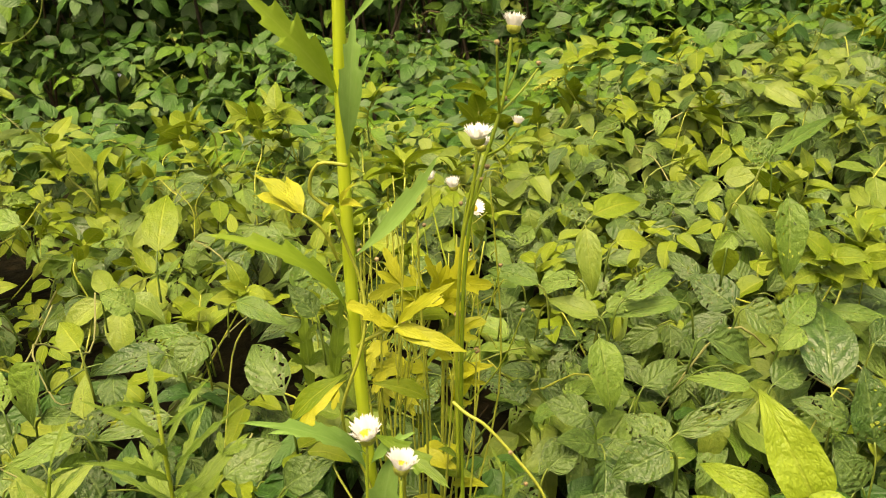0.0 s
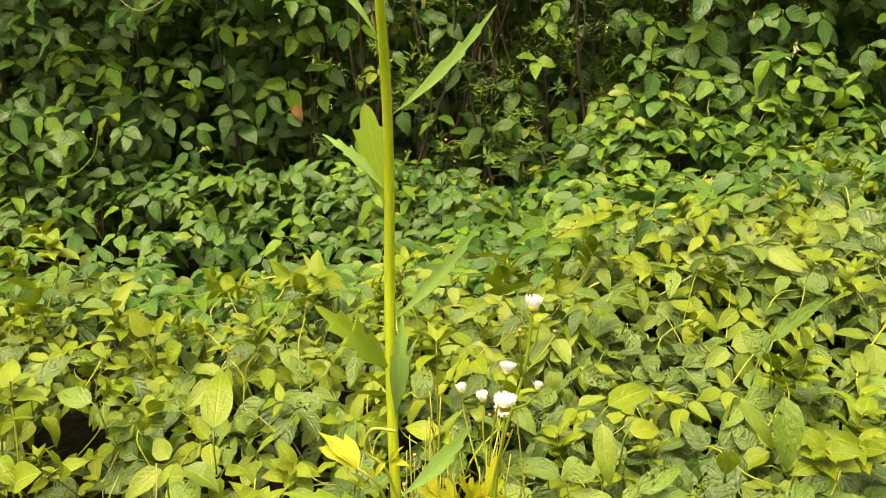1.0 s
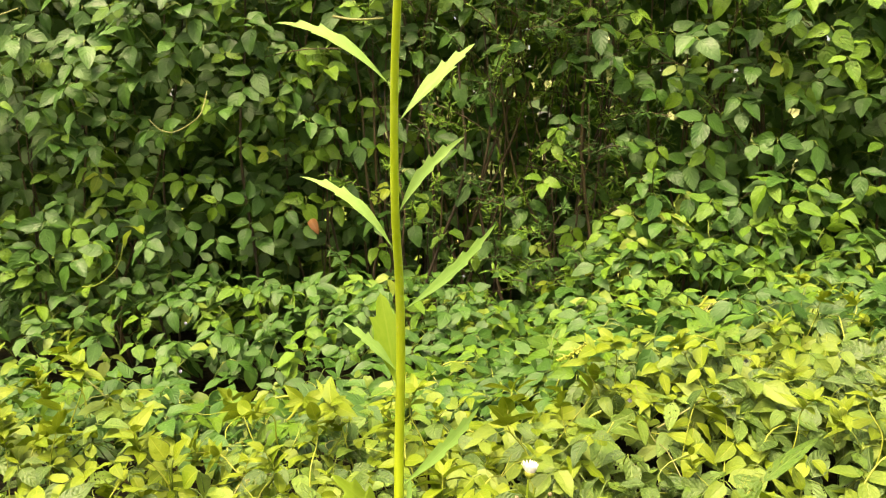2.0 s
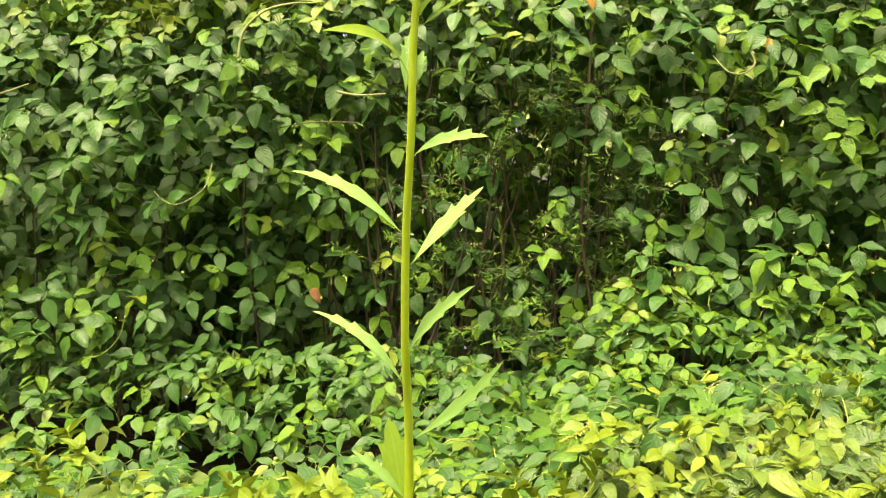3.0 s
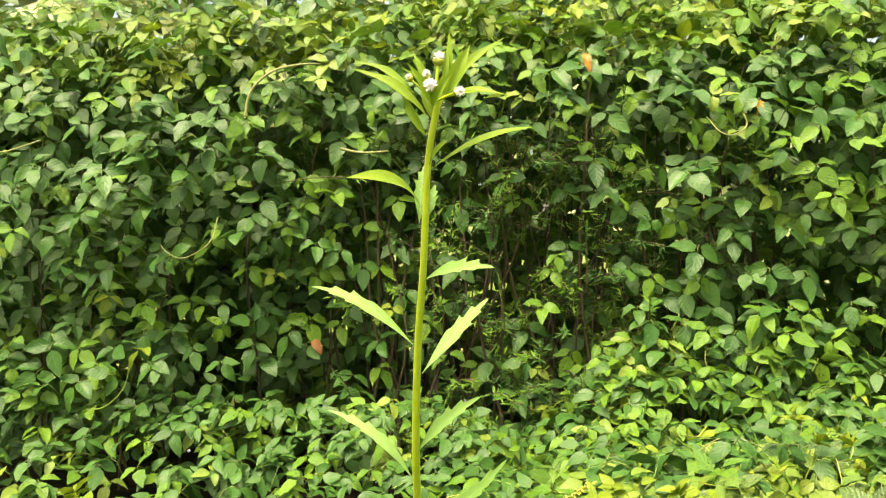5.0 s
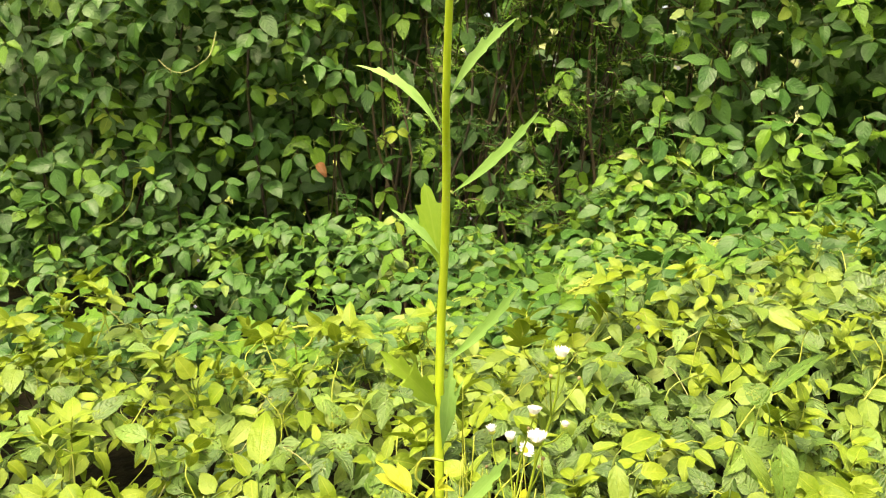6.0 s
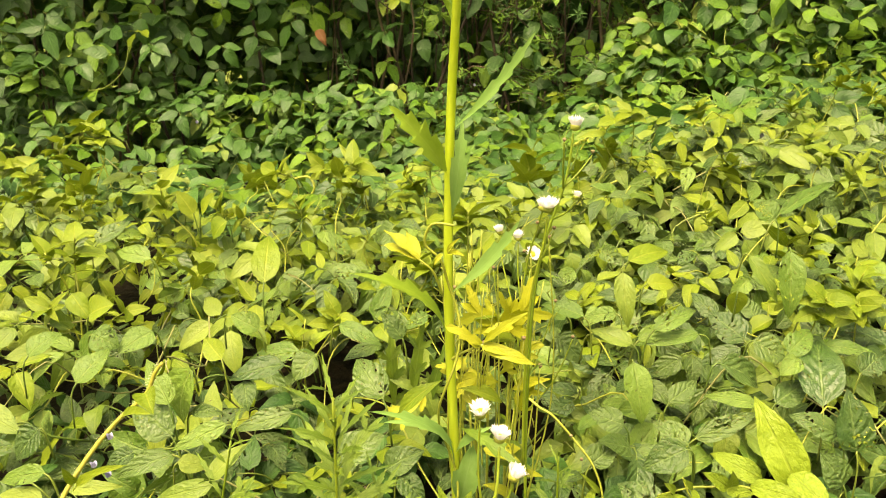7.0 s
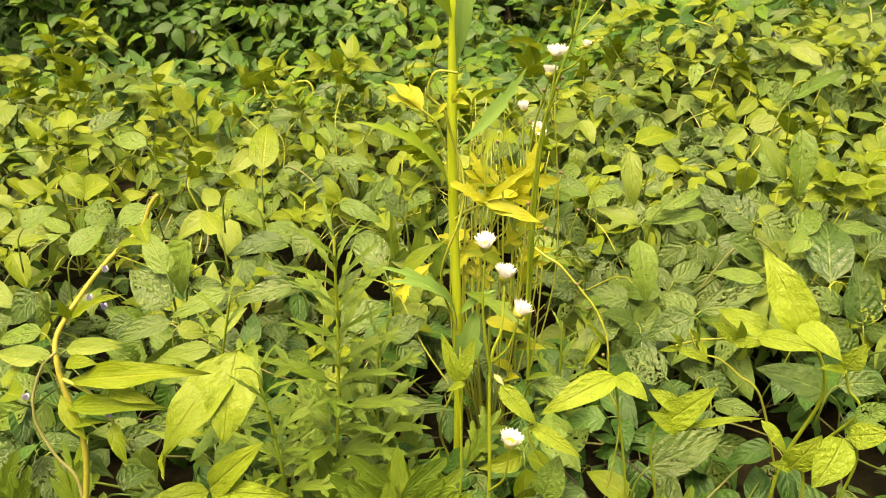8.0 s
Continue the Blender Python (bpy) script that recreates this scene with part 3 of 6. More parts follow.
def build_near_leaves(owner):
    lone_leaf(owner, (0.235, 0.509, 0.500), (0.245, 0.570, 0.525), 0.028, "old")
    lone_leaf(owner, (0.163, 0.518, 0.525), (0.197, 0.538, 0.500), 0.019, "old")
    lone_leaf(owner, (0.103, 0.523, 0.520), (0.108, 0.508, 0.478), 0.019, "mat")
    lone_leaf(owner, (0.130, 0.440, 0.500), (0.110, 0.455, 0.508), 0.017, "old")
    lone_leaf(owner, (0.129, 0.435, 0.500), (0.102, 0.432, 0.485), 0.019, "old")
    lone_leaf(owner, (0.140, 0.468, 0.490), (0.182, 0.478, 0.505), 0.013, "old")
    lone_leaf(owner, (0.206, 0.520, 0.495), (0.232, 0.540, 0.505), 0.017, "old")
    lone_leaf(owner, (0.239, 0.487, 0.490), (0.206, 0.488, 0.500), 0.016, "old")
    lone_leaf(owner, (0.251, 0.482, 0.480), (0.241, 0.493, 0.520), 0.023, "old")
    lone_leaf(owner, (0.251, 0.566, 0.525), (0.288, 0.563, 0.520), 0.011, "mat")
    lone_leaf(owner, (0.189, 0.506, 0.500), (0.153, 0.508, 0.505), 0.010, "mat")
    lone_leaf(owner, (0.112, 0.409, 0.470), (0.085, 0.421, 0.478), 0.021, "old")
    lone_leaf(owner, (0.231, 0.447, 0.475), (0.215, 0.450, 0.495), 0.018, "old")
    lone_leaf(owner, (0.201, 0.386, 0.485), (0.229, 0.392, 0.485), 0.014, "old")
    lone_leaf(owner, (0.202, 0.394, 0.475), (0.159, 0.394, 0.490), 0.018, "old")
    lone_leaf(owner, (0.127, 0.386, 0.485), (0.144, 0.382, 0.475), 0.013, "old")
    lone_leaf(owner, (0.190, 0.338, 0.480), (0.206, 0.334, 0.490), 0.013, "mat")
    lone_leaf(owner, (0.092, 0.328, 0.460), (0.130, 0.343, 0.475), 0.018, "old")
    lone_leaf(owner, (0.074, 0.550, 0.530), (0.105, 0.539, 0.525), 0.009, "pale")
    lone_leaf(owner, (0.154, 0.548, 0.535), (0.106, 0.537, 0.525), 0.010, "mat")
    lone_leaf(owner, (0.196, 0.580, 0.520), (0.171, 0.596, 0.535), 0.024, "old")
    lone_leaf(owner, (0.191, 0.541, 0.535), (0.215, 0.540, 0.520), 0.020, "old")
    lone_leaf(owner, (0.218, 0.544, 0.525), (0.240, 0.566, 0.535), 0.017, "mat")
    lone_leaf(owner, (0.224, 0.533, 0.525), (0.208, 0.526, 0.515), 0.013, "mat")
    lone_leaf(owner, (0.071, 0.459, 0.470), (0.089, 0.470, 0.480), 0.015, "old")
    lone_leaf(owner, (0.085, 0.589, 0.535), (0.069, 0.581, 0.525), 0.013, "mat")
    lone_leaf(owner, (0.118, 0.538, 0.540), (0.150, 0.558, 0.550), 0.013, "mat")
    lone_leaf(owner, (0.242, 0.589, 0.540), (0.278, 0.598, 0.545), 0.014, "old")
    lone_leaf(owner, (0.274, 0.550, 0.510), (0.290, 0.563, 0.520), 0.018, "old")
    lone_leaf(owner, (0.097, 0.500, 0.480), (0.072, 0.504, 0.485), 0.017, "old")
    lone_leaf(owner, (0.131, 0.521, 0.490), (0.153, 0.538, 0.500), 0.014, "old")
    lone_leaf(owner, (-0.208, 0.422, 0.490), (-0.237, 0.429, 0.510), 0.022, "old")
    lone_leaf(owner, (-0.167, 0.417, 0.505), (-0.200, 0.406, 0.490), 0.012, "mat")
    lone_leaf(owner, (-0.197, 0.400, 0.490), (-0.227, 0.386, 0.478), 0.013, "old")
    lone_leaf(owner, (-0.160, 0.373, 0.488), (-0.195, 0.370, 0.475), 0.011, "pale")
    lone_leaf(owner, (-0.164, 0.378, 0.488), (-0.145, 0.393, 0.505), 0.011, "pale")
    lone_leaf(owner, (-0.192, 0.395, 0.488), (-0.176, 0.404, 0.480), 0.011, "pale")
    lone_leaf(owner, (-0.290, 0.450, 0.510), (-0.277, 0.476, 0.525), 0.017, "mat")
    lone_leaf(owner, (-0.206, 0.455, 0.525), (-0.218, 0.463, 0.478), 0.028, "mat")
    lone_leaf(owner, (-0.191, 0.472, 0.525), (-0.208, 0.486, 0.535), 0.014, "young")
    lone_leaf(owner, (-0.151, 0.491, 0.515), (-0.190, 0.482, 0.505), 0.016, "old")
    lone_leaf(owner, (-0.135, 0.456, 0.495), (-0.172, 0.444, 0.485), 0.014, "old")
    lone_leaf(owner, (-0.205, 0.448, 0.495), (-0.182, 0.449, 0.495), 0.009, "old")
    lone_leaf(owner, (-0.254, 0.354, 0.500), (-0.286, 0.359, 0.490), 0.011, "mat")
    lone_leaf(owner, (-0.254, 0.349, 0.485), (-0.282, 0.351, 0.485), 0.011, "pale")
    lone_leaf(owner, (-0.243, 0.357, 0.488), (-0.212, 0.362, 0.488), 0.008, "pale")
    lone_leaf(owner, (-0.277, 0.387, 0.510), (-0.293, 0.383, 0.490), 0.017, "old")
    lone_leaf(owner, (-0.258, 0.505, 0.530), (-0.274, 0.483, 0.520), 0.019, "mat")
    lone_leaf(owner, (-0.329, 0.457, 0.525), (-0.314, 0.478, 0.535), 0.016, "mat")
    lone_leaf(owner, (-0.293, 0.481, 0.535), (-0.274, 0.483, 0.525), 0.019, "mat")
    lone_leaf(owner, (-0.211, 0.428, 0.510), (-0.230, 0.443, 0.535), 0.015, "mat")
    lone_leaf(owner, (-0.179, 0.481, 0.505), (-0.170, 0.466, 0.490), 0.015, "old")
    lone_leaf(owner, (-0.180, 0.519, 0.530), (-0.201, 0.518, 0.540), 0.016, "mat")
    lone_leaf(owner, (-0.225, 0.403, 0.488), (-0.241, 0.397, 0.480), 0.012, "old")
    lone_leaf(owner, (-0.063, 0.420, 0.478), (-0.040, 0.428, 0.490), 0.017, "old")
    lone_leaf(owner, (-0.053, 0.414, 0.478), (-0.036, 0.408, 0.465), 0.014, "old")
    lone_leaf(owner, (-0.091, 0.412, 0.488), (-0.067, 0.428, 0.500), 0.020, "old")
    lone_leaf(owner, (-0.071, 0.456, 0.510), (-0.096, 0.482, 0.525), 0.020, "old")
    lone_leaf(owner, (-0.070, 0.530, 0.525), (-0.086, 0.532, 0.545), 0.013, "old")
    lone_leaf(owner, (-0.119, 0.527, 0.535), (-0.084, 0.519, 0.525), 0.012, "mat")
    lone_leaf(owner, (-0.131, 0.499, 0.520), (-0.143, 0.487, 0.505), 0.018, "old")
    lone_leaf(owner, (-0.052, 0.545, 0.540), (-0.071, 0.539, 0.530), 0.011, "mat")
    lone_leaf(owner, (-0.061, 0.376, 0.455), (-0.018, 0.378, 0.455), 0.010, "old")
    lone_leaf(owner, (0.033, 0.411, 0.460), (0.065, 0.407, 0.450), 0.013, "mat")
    lone_leaf(owner, (0.055, 0.573, 0.535), (0.028, 0.560, 0.540), 0.011, "mat")
    lone_leaf(owner, (0.048, 0.565, 0.520), (0.070, 0.569, 0.500), 0.019, "old")
    lone_leaf(owner, (0.031, 0.546, 0.480), (0.056, 0.539, 0.470), 0.012, "old")
    lone_leaf(owner, (-0.225, 0.567, 0.520), (-0.213, 0.568, 0.520), 0.017, "young")
    lone_leaf(owner, (-0.147, 0.517, 0.515), (-0.192, 0.522, 0.500), 0.017, "mat")
    lone_leaf(owner, (-0.137, 0.526, 0.510), (-0.153, 0.516, 0.495), 0.018, "mat")
    lone_leaf(owner, (-0.352, 0.800, 0.550), (-0.368, 0.798, 0.575), 0.018, "young")
    lone_leaf(owner, (-0.343, 0.801, 0.550), (-0.322, 0.793, 0.575), 0.016, "young")
    lone_leaf(owner, (-0.214, 0.631, 0.530), (-0.224, 0.681, 0.560), 0.023, "young")
    lone_leaf(owner, (-0.324, 0.640, 0.545), (-0.363, 0.651, 0.545), 0.017, "mat")
    lone_leaf(owner, (-0.303, 0.774, 0.550), (-0.320, 0.775, 0.530), 0.023, "young")
    lone_leaf(owner, (-0.391, 0.666, 0.550), (-0.375, 0.698, 0.565), 0.019, "old")
    lone_leaf(owner, (-0.349, 0.550, 0.540), (-0.331, 0.542, 0.520), 0.015, "young")
    lone_leaf(owner, (-0.311, 0.494, 0.510), (-0.286, 0.490, 0.535), 0.017, "mat")
    lone_leaf(owner, (-0.324, 0.532, 0.530), (-0.303, 0.532, 0.540), 0.021, "young")
    lone_leaf(owner, (0.103, 0.598, 0.575), (0.139, 0.629, 0.575), 0.017, "young")
    lone_leaf(owner, (0.096, 0.568, 0.575), (0.099, 0.554, 0.535), 0.014, "pale")
    lone_leaf(owner, (0.118, 0.589, 0.560), (0.141, 0.600, 0.555), 0.014, "young")
    lone_leaf(owner, (0.196, 0.597, 0.585), (0.217, 0.584, 0.550), 0.011, "pale")
    lone_leaf(owner, (0.221, 0.579, 0.595), (0.222, 0.568, 0.545), 0.018, "mat")
    lone_leaf(owner, (0.226, 0.639, 0.605), (0.208, 0.645, 0.620), 0.019, "mat")
    lone_leaf(owner, (0.241, 0.683, 0.600), (0.304, 0.744, 0.620), 0.011, "mat")
    lone_leaf(owner, (0.067, 0.545, 0.545), (0.036, 0.557, 0.550), 0.013, "mat")
    lone_leaf(owner, (0.091, 0.542, 0.550), (0.068, 0.545, 0.545), 0.011, "mat")
    lone_leaf(owner, (0.103, 0.533, 0.530), (0.073, 0.543, 0.535), 0.013, "pale")
    lone_leaf(owner, (0.108, 0.541, 0.530), (0.134, 0.556, 0.535), 0.012, "mat")
    lone_leaf(owner, (0.174, 0.534, 0.575), (0.176, 0.540, 0.555), 0.013, "young")


def build_mat():
    r = random.Random(33)
    owner = thing("vine_mat", (0, 0.9, SOIL), "low sprawling mat of yellow-green vine leaves with feeding holes", "vine")
    leaves = []
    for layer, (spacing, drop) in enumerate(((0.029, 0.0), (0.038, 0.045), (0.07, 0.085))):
        for i in range(int(3.8 / spacing)):
            for j in range(int(1.52 / spacing)):
                x, y = -2.0 + (i + r.random()) * spacing, 0.17 + (j + r.random()) * spacing
                if math.hypot(x - 0.03, y + 0.02) < 0.21 or y > hedge_face(x, 0.72) + 0.03 or (layer == 2 and not -1.3 < x < 1.2) or (not -1.1 < x < 1.0 and r.random() < 0.6):
                    continue
                if math.hypot(x + 0.018, y - 0.41) < 0.055 and (layer < 2 or r.random() < 0.5):
                    continue
                front = 1 - step(y, 0.38, 0.5)
                if layer and r.random() < 0.12 + 0.80 * (1 - step(y, 0.60, 0.85)):
                    continue
                if layer == 0 and r.random() < 0.3 * front:
                    continue
                if layer == 0 and r.random() < (0.75 - 0.60 * max(step(y, 0.6, 0.85), 0.8 * step(-x, 0.1, 0.25))) * step(-noise.noise((x * 9, y * 9, 21.0)), 0.08, 0.3):
                    continue
                placed = step(y, 0.34, 0.40) * (1 - step(y, 0.58, 0.66)) * step(x, -0.36, -0.3) * (1 - step(x, 0.26, 0.32))
                if r.random() < 0.62 * placed * step(x, -0.02, 0.06) + 0.35 * placed:
                    continue
                z = mat_top(x, y) - drop - 0.02 * front - 0.022 * placed + r.uniform(-0.018, 0.018)
                flat = 1 - 0.40 * step(y, 0.5, 0.8)
                normal = Vector((r.gauss(0, 0.58 * flat), -0.42 + 0.10 * step(y, 0.5, 0.75) + r.gauss(0, 0.50 * flat), 1))
                way = Vector((r.gauss(0, 0.8), -0.55 + r.gauss(0, 0.6), -0.30 + r.gauss(0, 0.2)))
                near_part, pick = 1 - step(y, 0.55, 1.0), r.random()
                right = step(x, -0.05, 0.15)
                # lower layers hold more of the dark old kind, standing in for shade
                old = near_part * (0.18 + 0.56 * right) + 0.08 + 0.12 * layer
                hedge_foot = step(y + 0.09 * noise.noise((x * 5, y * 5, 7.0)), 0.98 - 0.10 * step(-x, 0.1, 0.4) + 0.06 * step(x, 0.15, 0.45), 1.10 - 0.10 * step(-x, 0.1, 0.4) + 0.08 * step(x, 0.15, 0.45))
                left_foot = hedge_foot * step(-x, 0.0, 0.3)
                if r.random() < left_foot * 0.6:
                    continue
                # dark green hedge kinds; extra deep ones stand in for shade at the foot
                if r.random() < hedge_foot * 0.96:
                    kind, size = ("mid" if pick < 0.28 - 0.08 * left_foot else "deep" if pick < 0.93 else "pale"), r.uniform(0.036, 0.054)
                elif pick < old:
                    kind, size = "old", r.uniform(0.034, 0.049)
                elif pick > 0.58 - 0.16 * step(-x, 0.05, 0.2) + 0.14 * near_part + 0.12 * layer + 0.22 * step(x, 0.05, 0.3) * (0.5 + 0.5 * step(y, 0.8, 1.1)):
                    kind, size = "young", r.uniform(0.022, 0.038)
                else:
                    kind, size = r.choice(("mat", "mat", "pale", "pale") if x < 0.1 else ("mat", "old", "pale", "pale", "mat") if y > 0.65 else ("mat", "mat", "old")), r.uniform(0.030, 0.046)
                near = layer == 0 and -0.40 < x < 0.36 and 0.3 < y < 0.80
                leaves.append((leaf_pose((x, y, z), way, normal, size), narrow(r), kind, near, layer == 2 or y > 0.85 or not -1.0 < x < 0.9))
    # the leaves on the rising side
    for k in range(650):
        x, y = r.uniform(0.05, 0.85), r.uniform(0.52, 1.05)
        leaves.append((leaf_pose((x, y, mat_top(x, y) - r.uniform(0.0, 0.07)), (r.gauss(0, 0.8), -0.6 + r.gauss(0, 0.5), -0.3), (r.gauss(0, 0.4), -0.7 + r.gauss(0, 0.3), 1), r.uniform(0.032, 0.048)), narrow(r), r.choice(("mat", "mat", "old", "pale")), False, y > 0.85))
    # low leaves close to the soil in front; dark kinds stand in for shade
    for k in range(440):
        x, y = r.uniform(-0.40, 0.38), r.uniform(0.24, 0.62)
        if math.hypot(x - 0.03, y + 0.02) < 0.24 or math.hypot(x + 0.018, y - 0.41) < 0.03 or (x > 0.04 and r.random() < 0.5):
            continue
        leaves.append((leaf_pose((x, y, r.uniform(0.385, 0.445)), (r.gauss(0, 0.8), -0.5 + r.gauss(0, 0.6), -0.15), (r.gauss(0, 0.4), -0.4 + r.gauss(0, 0.3), 1), r.uniform(0.026, 0.040)), narrow(r), r.choice(("old", "deep", "deep")), False, False))
    plant_leaves(owner, leaves, 190, "foliage", "crowded three-part vine leaves")
    build_near_leaves(owner)
    # dead stems and stalks crossing close to the soil
    for k in range(90):
        x, y, turn = r.uniform(-0.32, 0.32), r.uniform(0.28, 0.62), r.uniform(0, 6.28)
        z, long, rise = SOIL + r.uniform(0.004, 0.03), r.uniform(0.04, 0.10), r.uniform(0.0, 0.05)
        pts = [(x + long * q * math.cos(turn) + r.gauss(0, 0.003), y + long * q * math.sin(turn) + r.gauss(0, 0.003), z + rise * q) for q in (0, 0.35, 0.7, 1)]
        part("dead_stem", tube(Geo(), pts, [0.0009, 0.0008, 0.0007, 0.0005], 5, 0, 3).mesh("dead_stem", (TWIG, TENDRIL, PETIOLE)[k % 3]), owner)
    # trailing stems
    for k in range(110):
        x, y = r.uniform(-0.7, 0.65), r.uniform(0.45, 1.35)
        turn, pts = r.uniform(0, 6.28), []
        for q in range(5):
            pts.append((x, y, mat_top(x, y) + r.uniform(-0.04, 0.022)))
            turn += r.gauss(0, 0.6)
            x, y = x + 0.04 * math.cos(turn), y + 0.04 * math.sin(turn)
        part("trailing_stem", tube(Geo(), pts, [0.0007, 0.0008, 0.0007, 0.0006, 0.0004], 5, 0, 4).mesh("trailing_stem", STEM_YELLOW if k % 3 else TENDRIL), owner)
    return owner


vine_mat = build_mat()

# ---- the tall weed ----
def weed_leaf(owner, base, tip, width, up=(0, -0.75, 1), material=None, label="", **more):
    width *= 0.78
    more = {"kind": "oblance", "rows": 18, "fold": 0.35, "droop": 0.0, "arch": 0.10, "teeth": 6, "depth": 0.42, "tooth_from": 0.42, **more}
    return part("leaf", leaf_between(base, tip, width, up, **more).mesh("leaf", material or LEAF_WEED), owner, label)


def stem_hairs(owner, line, count, first, out_by, seed):
    """Fine pale hairs standing off a stem."""
    r, hairs = random.Random(seed), Geo()
    for k in range(count):
        q = r.uniform(first, len(line) - 1.001)
        a, b = Vector(line[int(q)]), Vector(line[int(q) + 1])
        turn = r.uniform(0, 6.28)
        out = Vector((math.cos(turn), math.sin(turn), r.uniform(-0.3, 0.4)))
        spot = a.lerp(b, q % 1) + out.normalized() * out_by * 0.9
        blade(hairs, r.uniform(0.0012, 0.0026), 0.00012, aim(spot, spot + out, (0, -1, 0.1)), "lance", 2, r=r)
    part("hairs", hairs.mesh("hairs", BUD), owner, "fine white hairs", kind="stuff")


def build_tall_weed():
    weed = thing("tall_weed", (-0.018, 0.425, SOIL), "tall upright light green weed with toothed leaves and white buds", "weed")
    stem = [(-0.016, 0.427, SOIL - 0.01), (-0.0155, 0.415, 0.444), (-0.0175, 0.408, 0.51), (-0.0205, 0.404, 0.565), (-0.0222, 0.4015, 0.620), (-0.0225, 0.400, 0.675), (-0.0215, 0.398, 0.725), (-0.0185, 0.387, 0.770), (-0.0160, 0.371, 0.812), (-0.0140, 0.3500, 0.8503), (-0.0097, 0.3270, 0.9008), (-0.0046, 0.3085, 0.9388), (-0.0019, 0.2980, 0.9738), (0.0007, 0.2920, 0.9908), (0.0045, 0.2875, 1.0058)]
    part("stem", tube(Geo(), stem, [0.0029, 0.0028, 0.0028, 0.0027, 0.0026, 0.0025, 0.0024, 0.0022, 0.0020, 0.0018, 0.0016, 0.0015, 0.0014, 0.00135, 0.0014], 16, 0, 6, 0.05).mesh("stem", STEM_GREEN), weed, "ribbed pale green stem")
    stem_hairs(weed, stem, 700, 7.5, 0.0013, 4)
    low_teeth = {"teeth": 6, "depth": 0.45, "tooth_from": 0.35}
    weed_leaf(weed, (-0.0042, 0.3009, 0.9616), (-0.0284, 0.2690, 0.9718), 0.0110, (0.1, -0.9, 0.8), LEAF_BRACT, arch=0.16, teeth=0)
    weed_leaf(weed, (-0.0005, 0.2955, 0.9778), (0.0415, 0.2960, 0.9948), 0.0085, (-0.2, -0.6, 1), LEAF_BRACT, arch=0.07, teeth=0)
    weed_leaf(weed, (-0.0007, 0.2950, 0.9793), (0.0075, 0.2920, 0.9898), 0.0045, (-0.6, -0.8, 0.5), LEAF_BRACT, teeth=0)
    weed_leaf(weed, (-0.0058, 0.3035, 0.9558), (-0.0045, 0.3120, 0.9818), 0.0085, (0, -1, 0.2))
    weed_leaf(weed, (-0.0038, 0.3035, 0.9558), (-0.0004, 0.3090, 0.9728), 0.0075, (0.2, -1, 0.2))
    weed_leaf(weed, (-0.0050, 0.3112, 0.9313), (0.0259, 0.2920, 0.9368), 0.0110, (0, -1, 0.9), arch=0.10)
    weed_leaf(weed, (-0.0110, 0.3264, 0.9008), (-0.0600, 0.3290, 0.9258), 0.0100, (0.1, -0.8, 1), arch=0.14)
    weed_leaf(weed, (-0.0088, 0.3330, 0.8875), (0.0220, 0.3550, 0.9198), 0.0115, (-0.3, -1, 0.8), arch=0.04)
    weed_leaf(weed, (-0.0128, 0.3509, 0.8471), (0.0180, 0.3220, 0.8816), 0.0110, (-0.3, -1, 0.7), arch=0.05)
    weed_leaf(weed, (-0.0161, 0.3615, 0.8290), (-0.0600, 0.3620, 0.8625), 0.0095, (0.2, -0.7, 1), arch=0.16)
    weed_leaf(weed, (-0.0148, 0.3775, 0.8000), (0.0300, 0.3590, 0.8390), 0.0105, (-0.3, -1, 0.8), arch=-0.05)
    weed_leaf(weed, (-0.0205, 0.3880, 0.7660), (-0.0459, 0.3860, 0.7917), 0.0085, (0.5, -0.8, 0.8), arch=0.06)
    weed_leaf(weed, (-0.0215, 0.3880, 0.7600), (-0.0296, 0.4000, 0.8029), 0.0215, (0.3, -1, 0.1), LEAF_BRACT, arch=0.02, fold=0.15, teeth=4, depth=0.36, tooth_from=0.45)
    weed_leaf(weed, (-0.0198, 0.3986, 0.7030), (0.0210, 0.3720, 0.7530), 0.0110, (-0.3, -1, 0.7), arch=-0.06, tooth_from=0.35)
    weed_leaf(weed, (-0.0232, 0.4000, 0.6770), (-0.0520, 0.3740, 0.7140), 0.0190, (0.35, -1, 0.5), LEAF_BRACT, arch=0.12, **low_teeth)
    weed_leaf(weed, (-0.0205, 0.3980, 0.6530), (-0.0160, 0.3920, 0.7070), 0.0120, (0.25, -1, 0.25), tooth_from=0.5)
    weed_leaf(weed, (-0.0200, 0.3980, 0.6560), (-0.0090, 0.3950, 0.6950), 0.0075, (-0.5, -1, 0.2), tooth_from=0.5)
    weed_leaf(weed, (-0.0205, 0.4010, 0.6080), (0.0172, 0.3850, 0.6538), 0.0125, (-0.4, -1, 0.7), arch=-0.08, tooth_from=0.5)
    weed_leaf(weed, (-0.0225, 0.4010, 0.5780), (-0.0692, 0.3640, 0.6240), 0.0150, (0.1, -0.6, 1), LEAF_BRACT, arch=0.20, **low_teeth)
    weed_leaf(weed, (-0.0180, 0.4070, 0.4900), (-0.0580, 0.3550, 0.5500), 0.0130, (0.1, -0.6, 1), arch=0.18, **low_teeth)
    weed_leaf(weed, (-0.0180, 0.4060, 0.5080), (-0.0550, 0.3800, 0.5350), 0.0120, (0.1, -0.6, 1), arch=0.16)
    weed_leaf(weed, (-0.0160, 0.4060, 0.5030), (0.0060, 0.4000, 0.5230), 0.0090, arch=0.15)
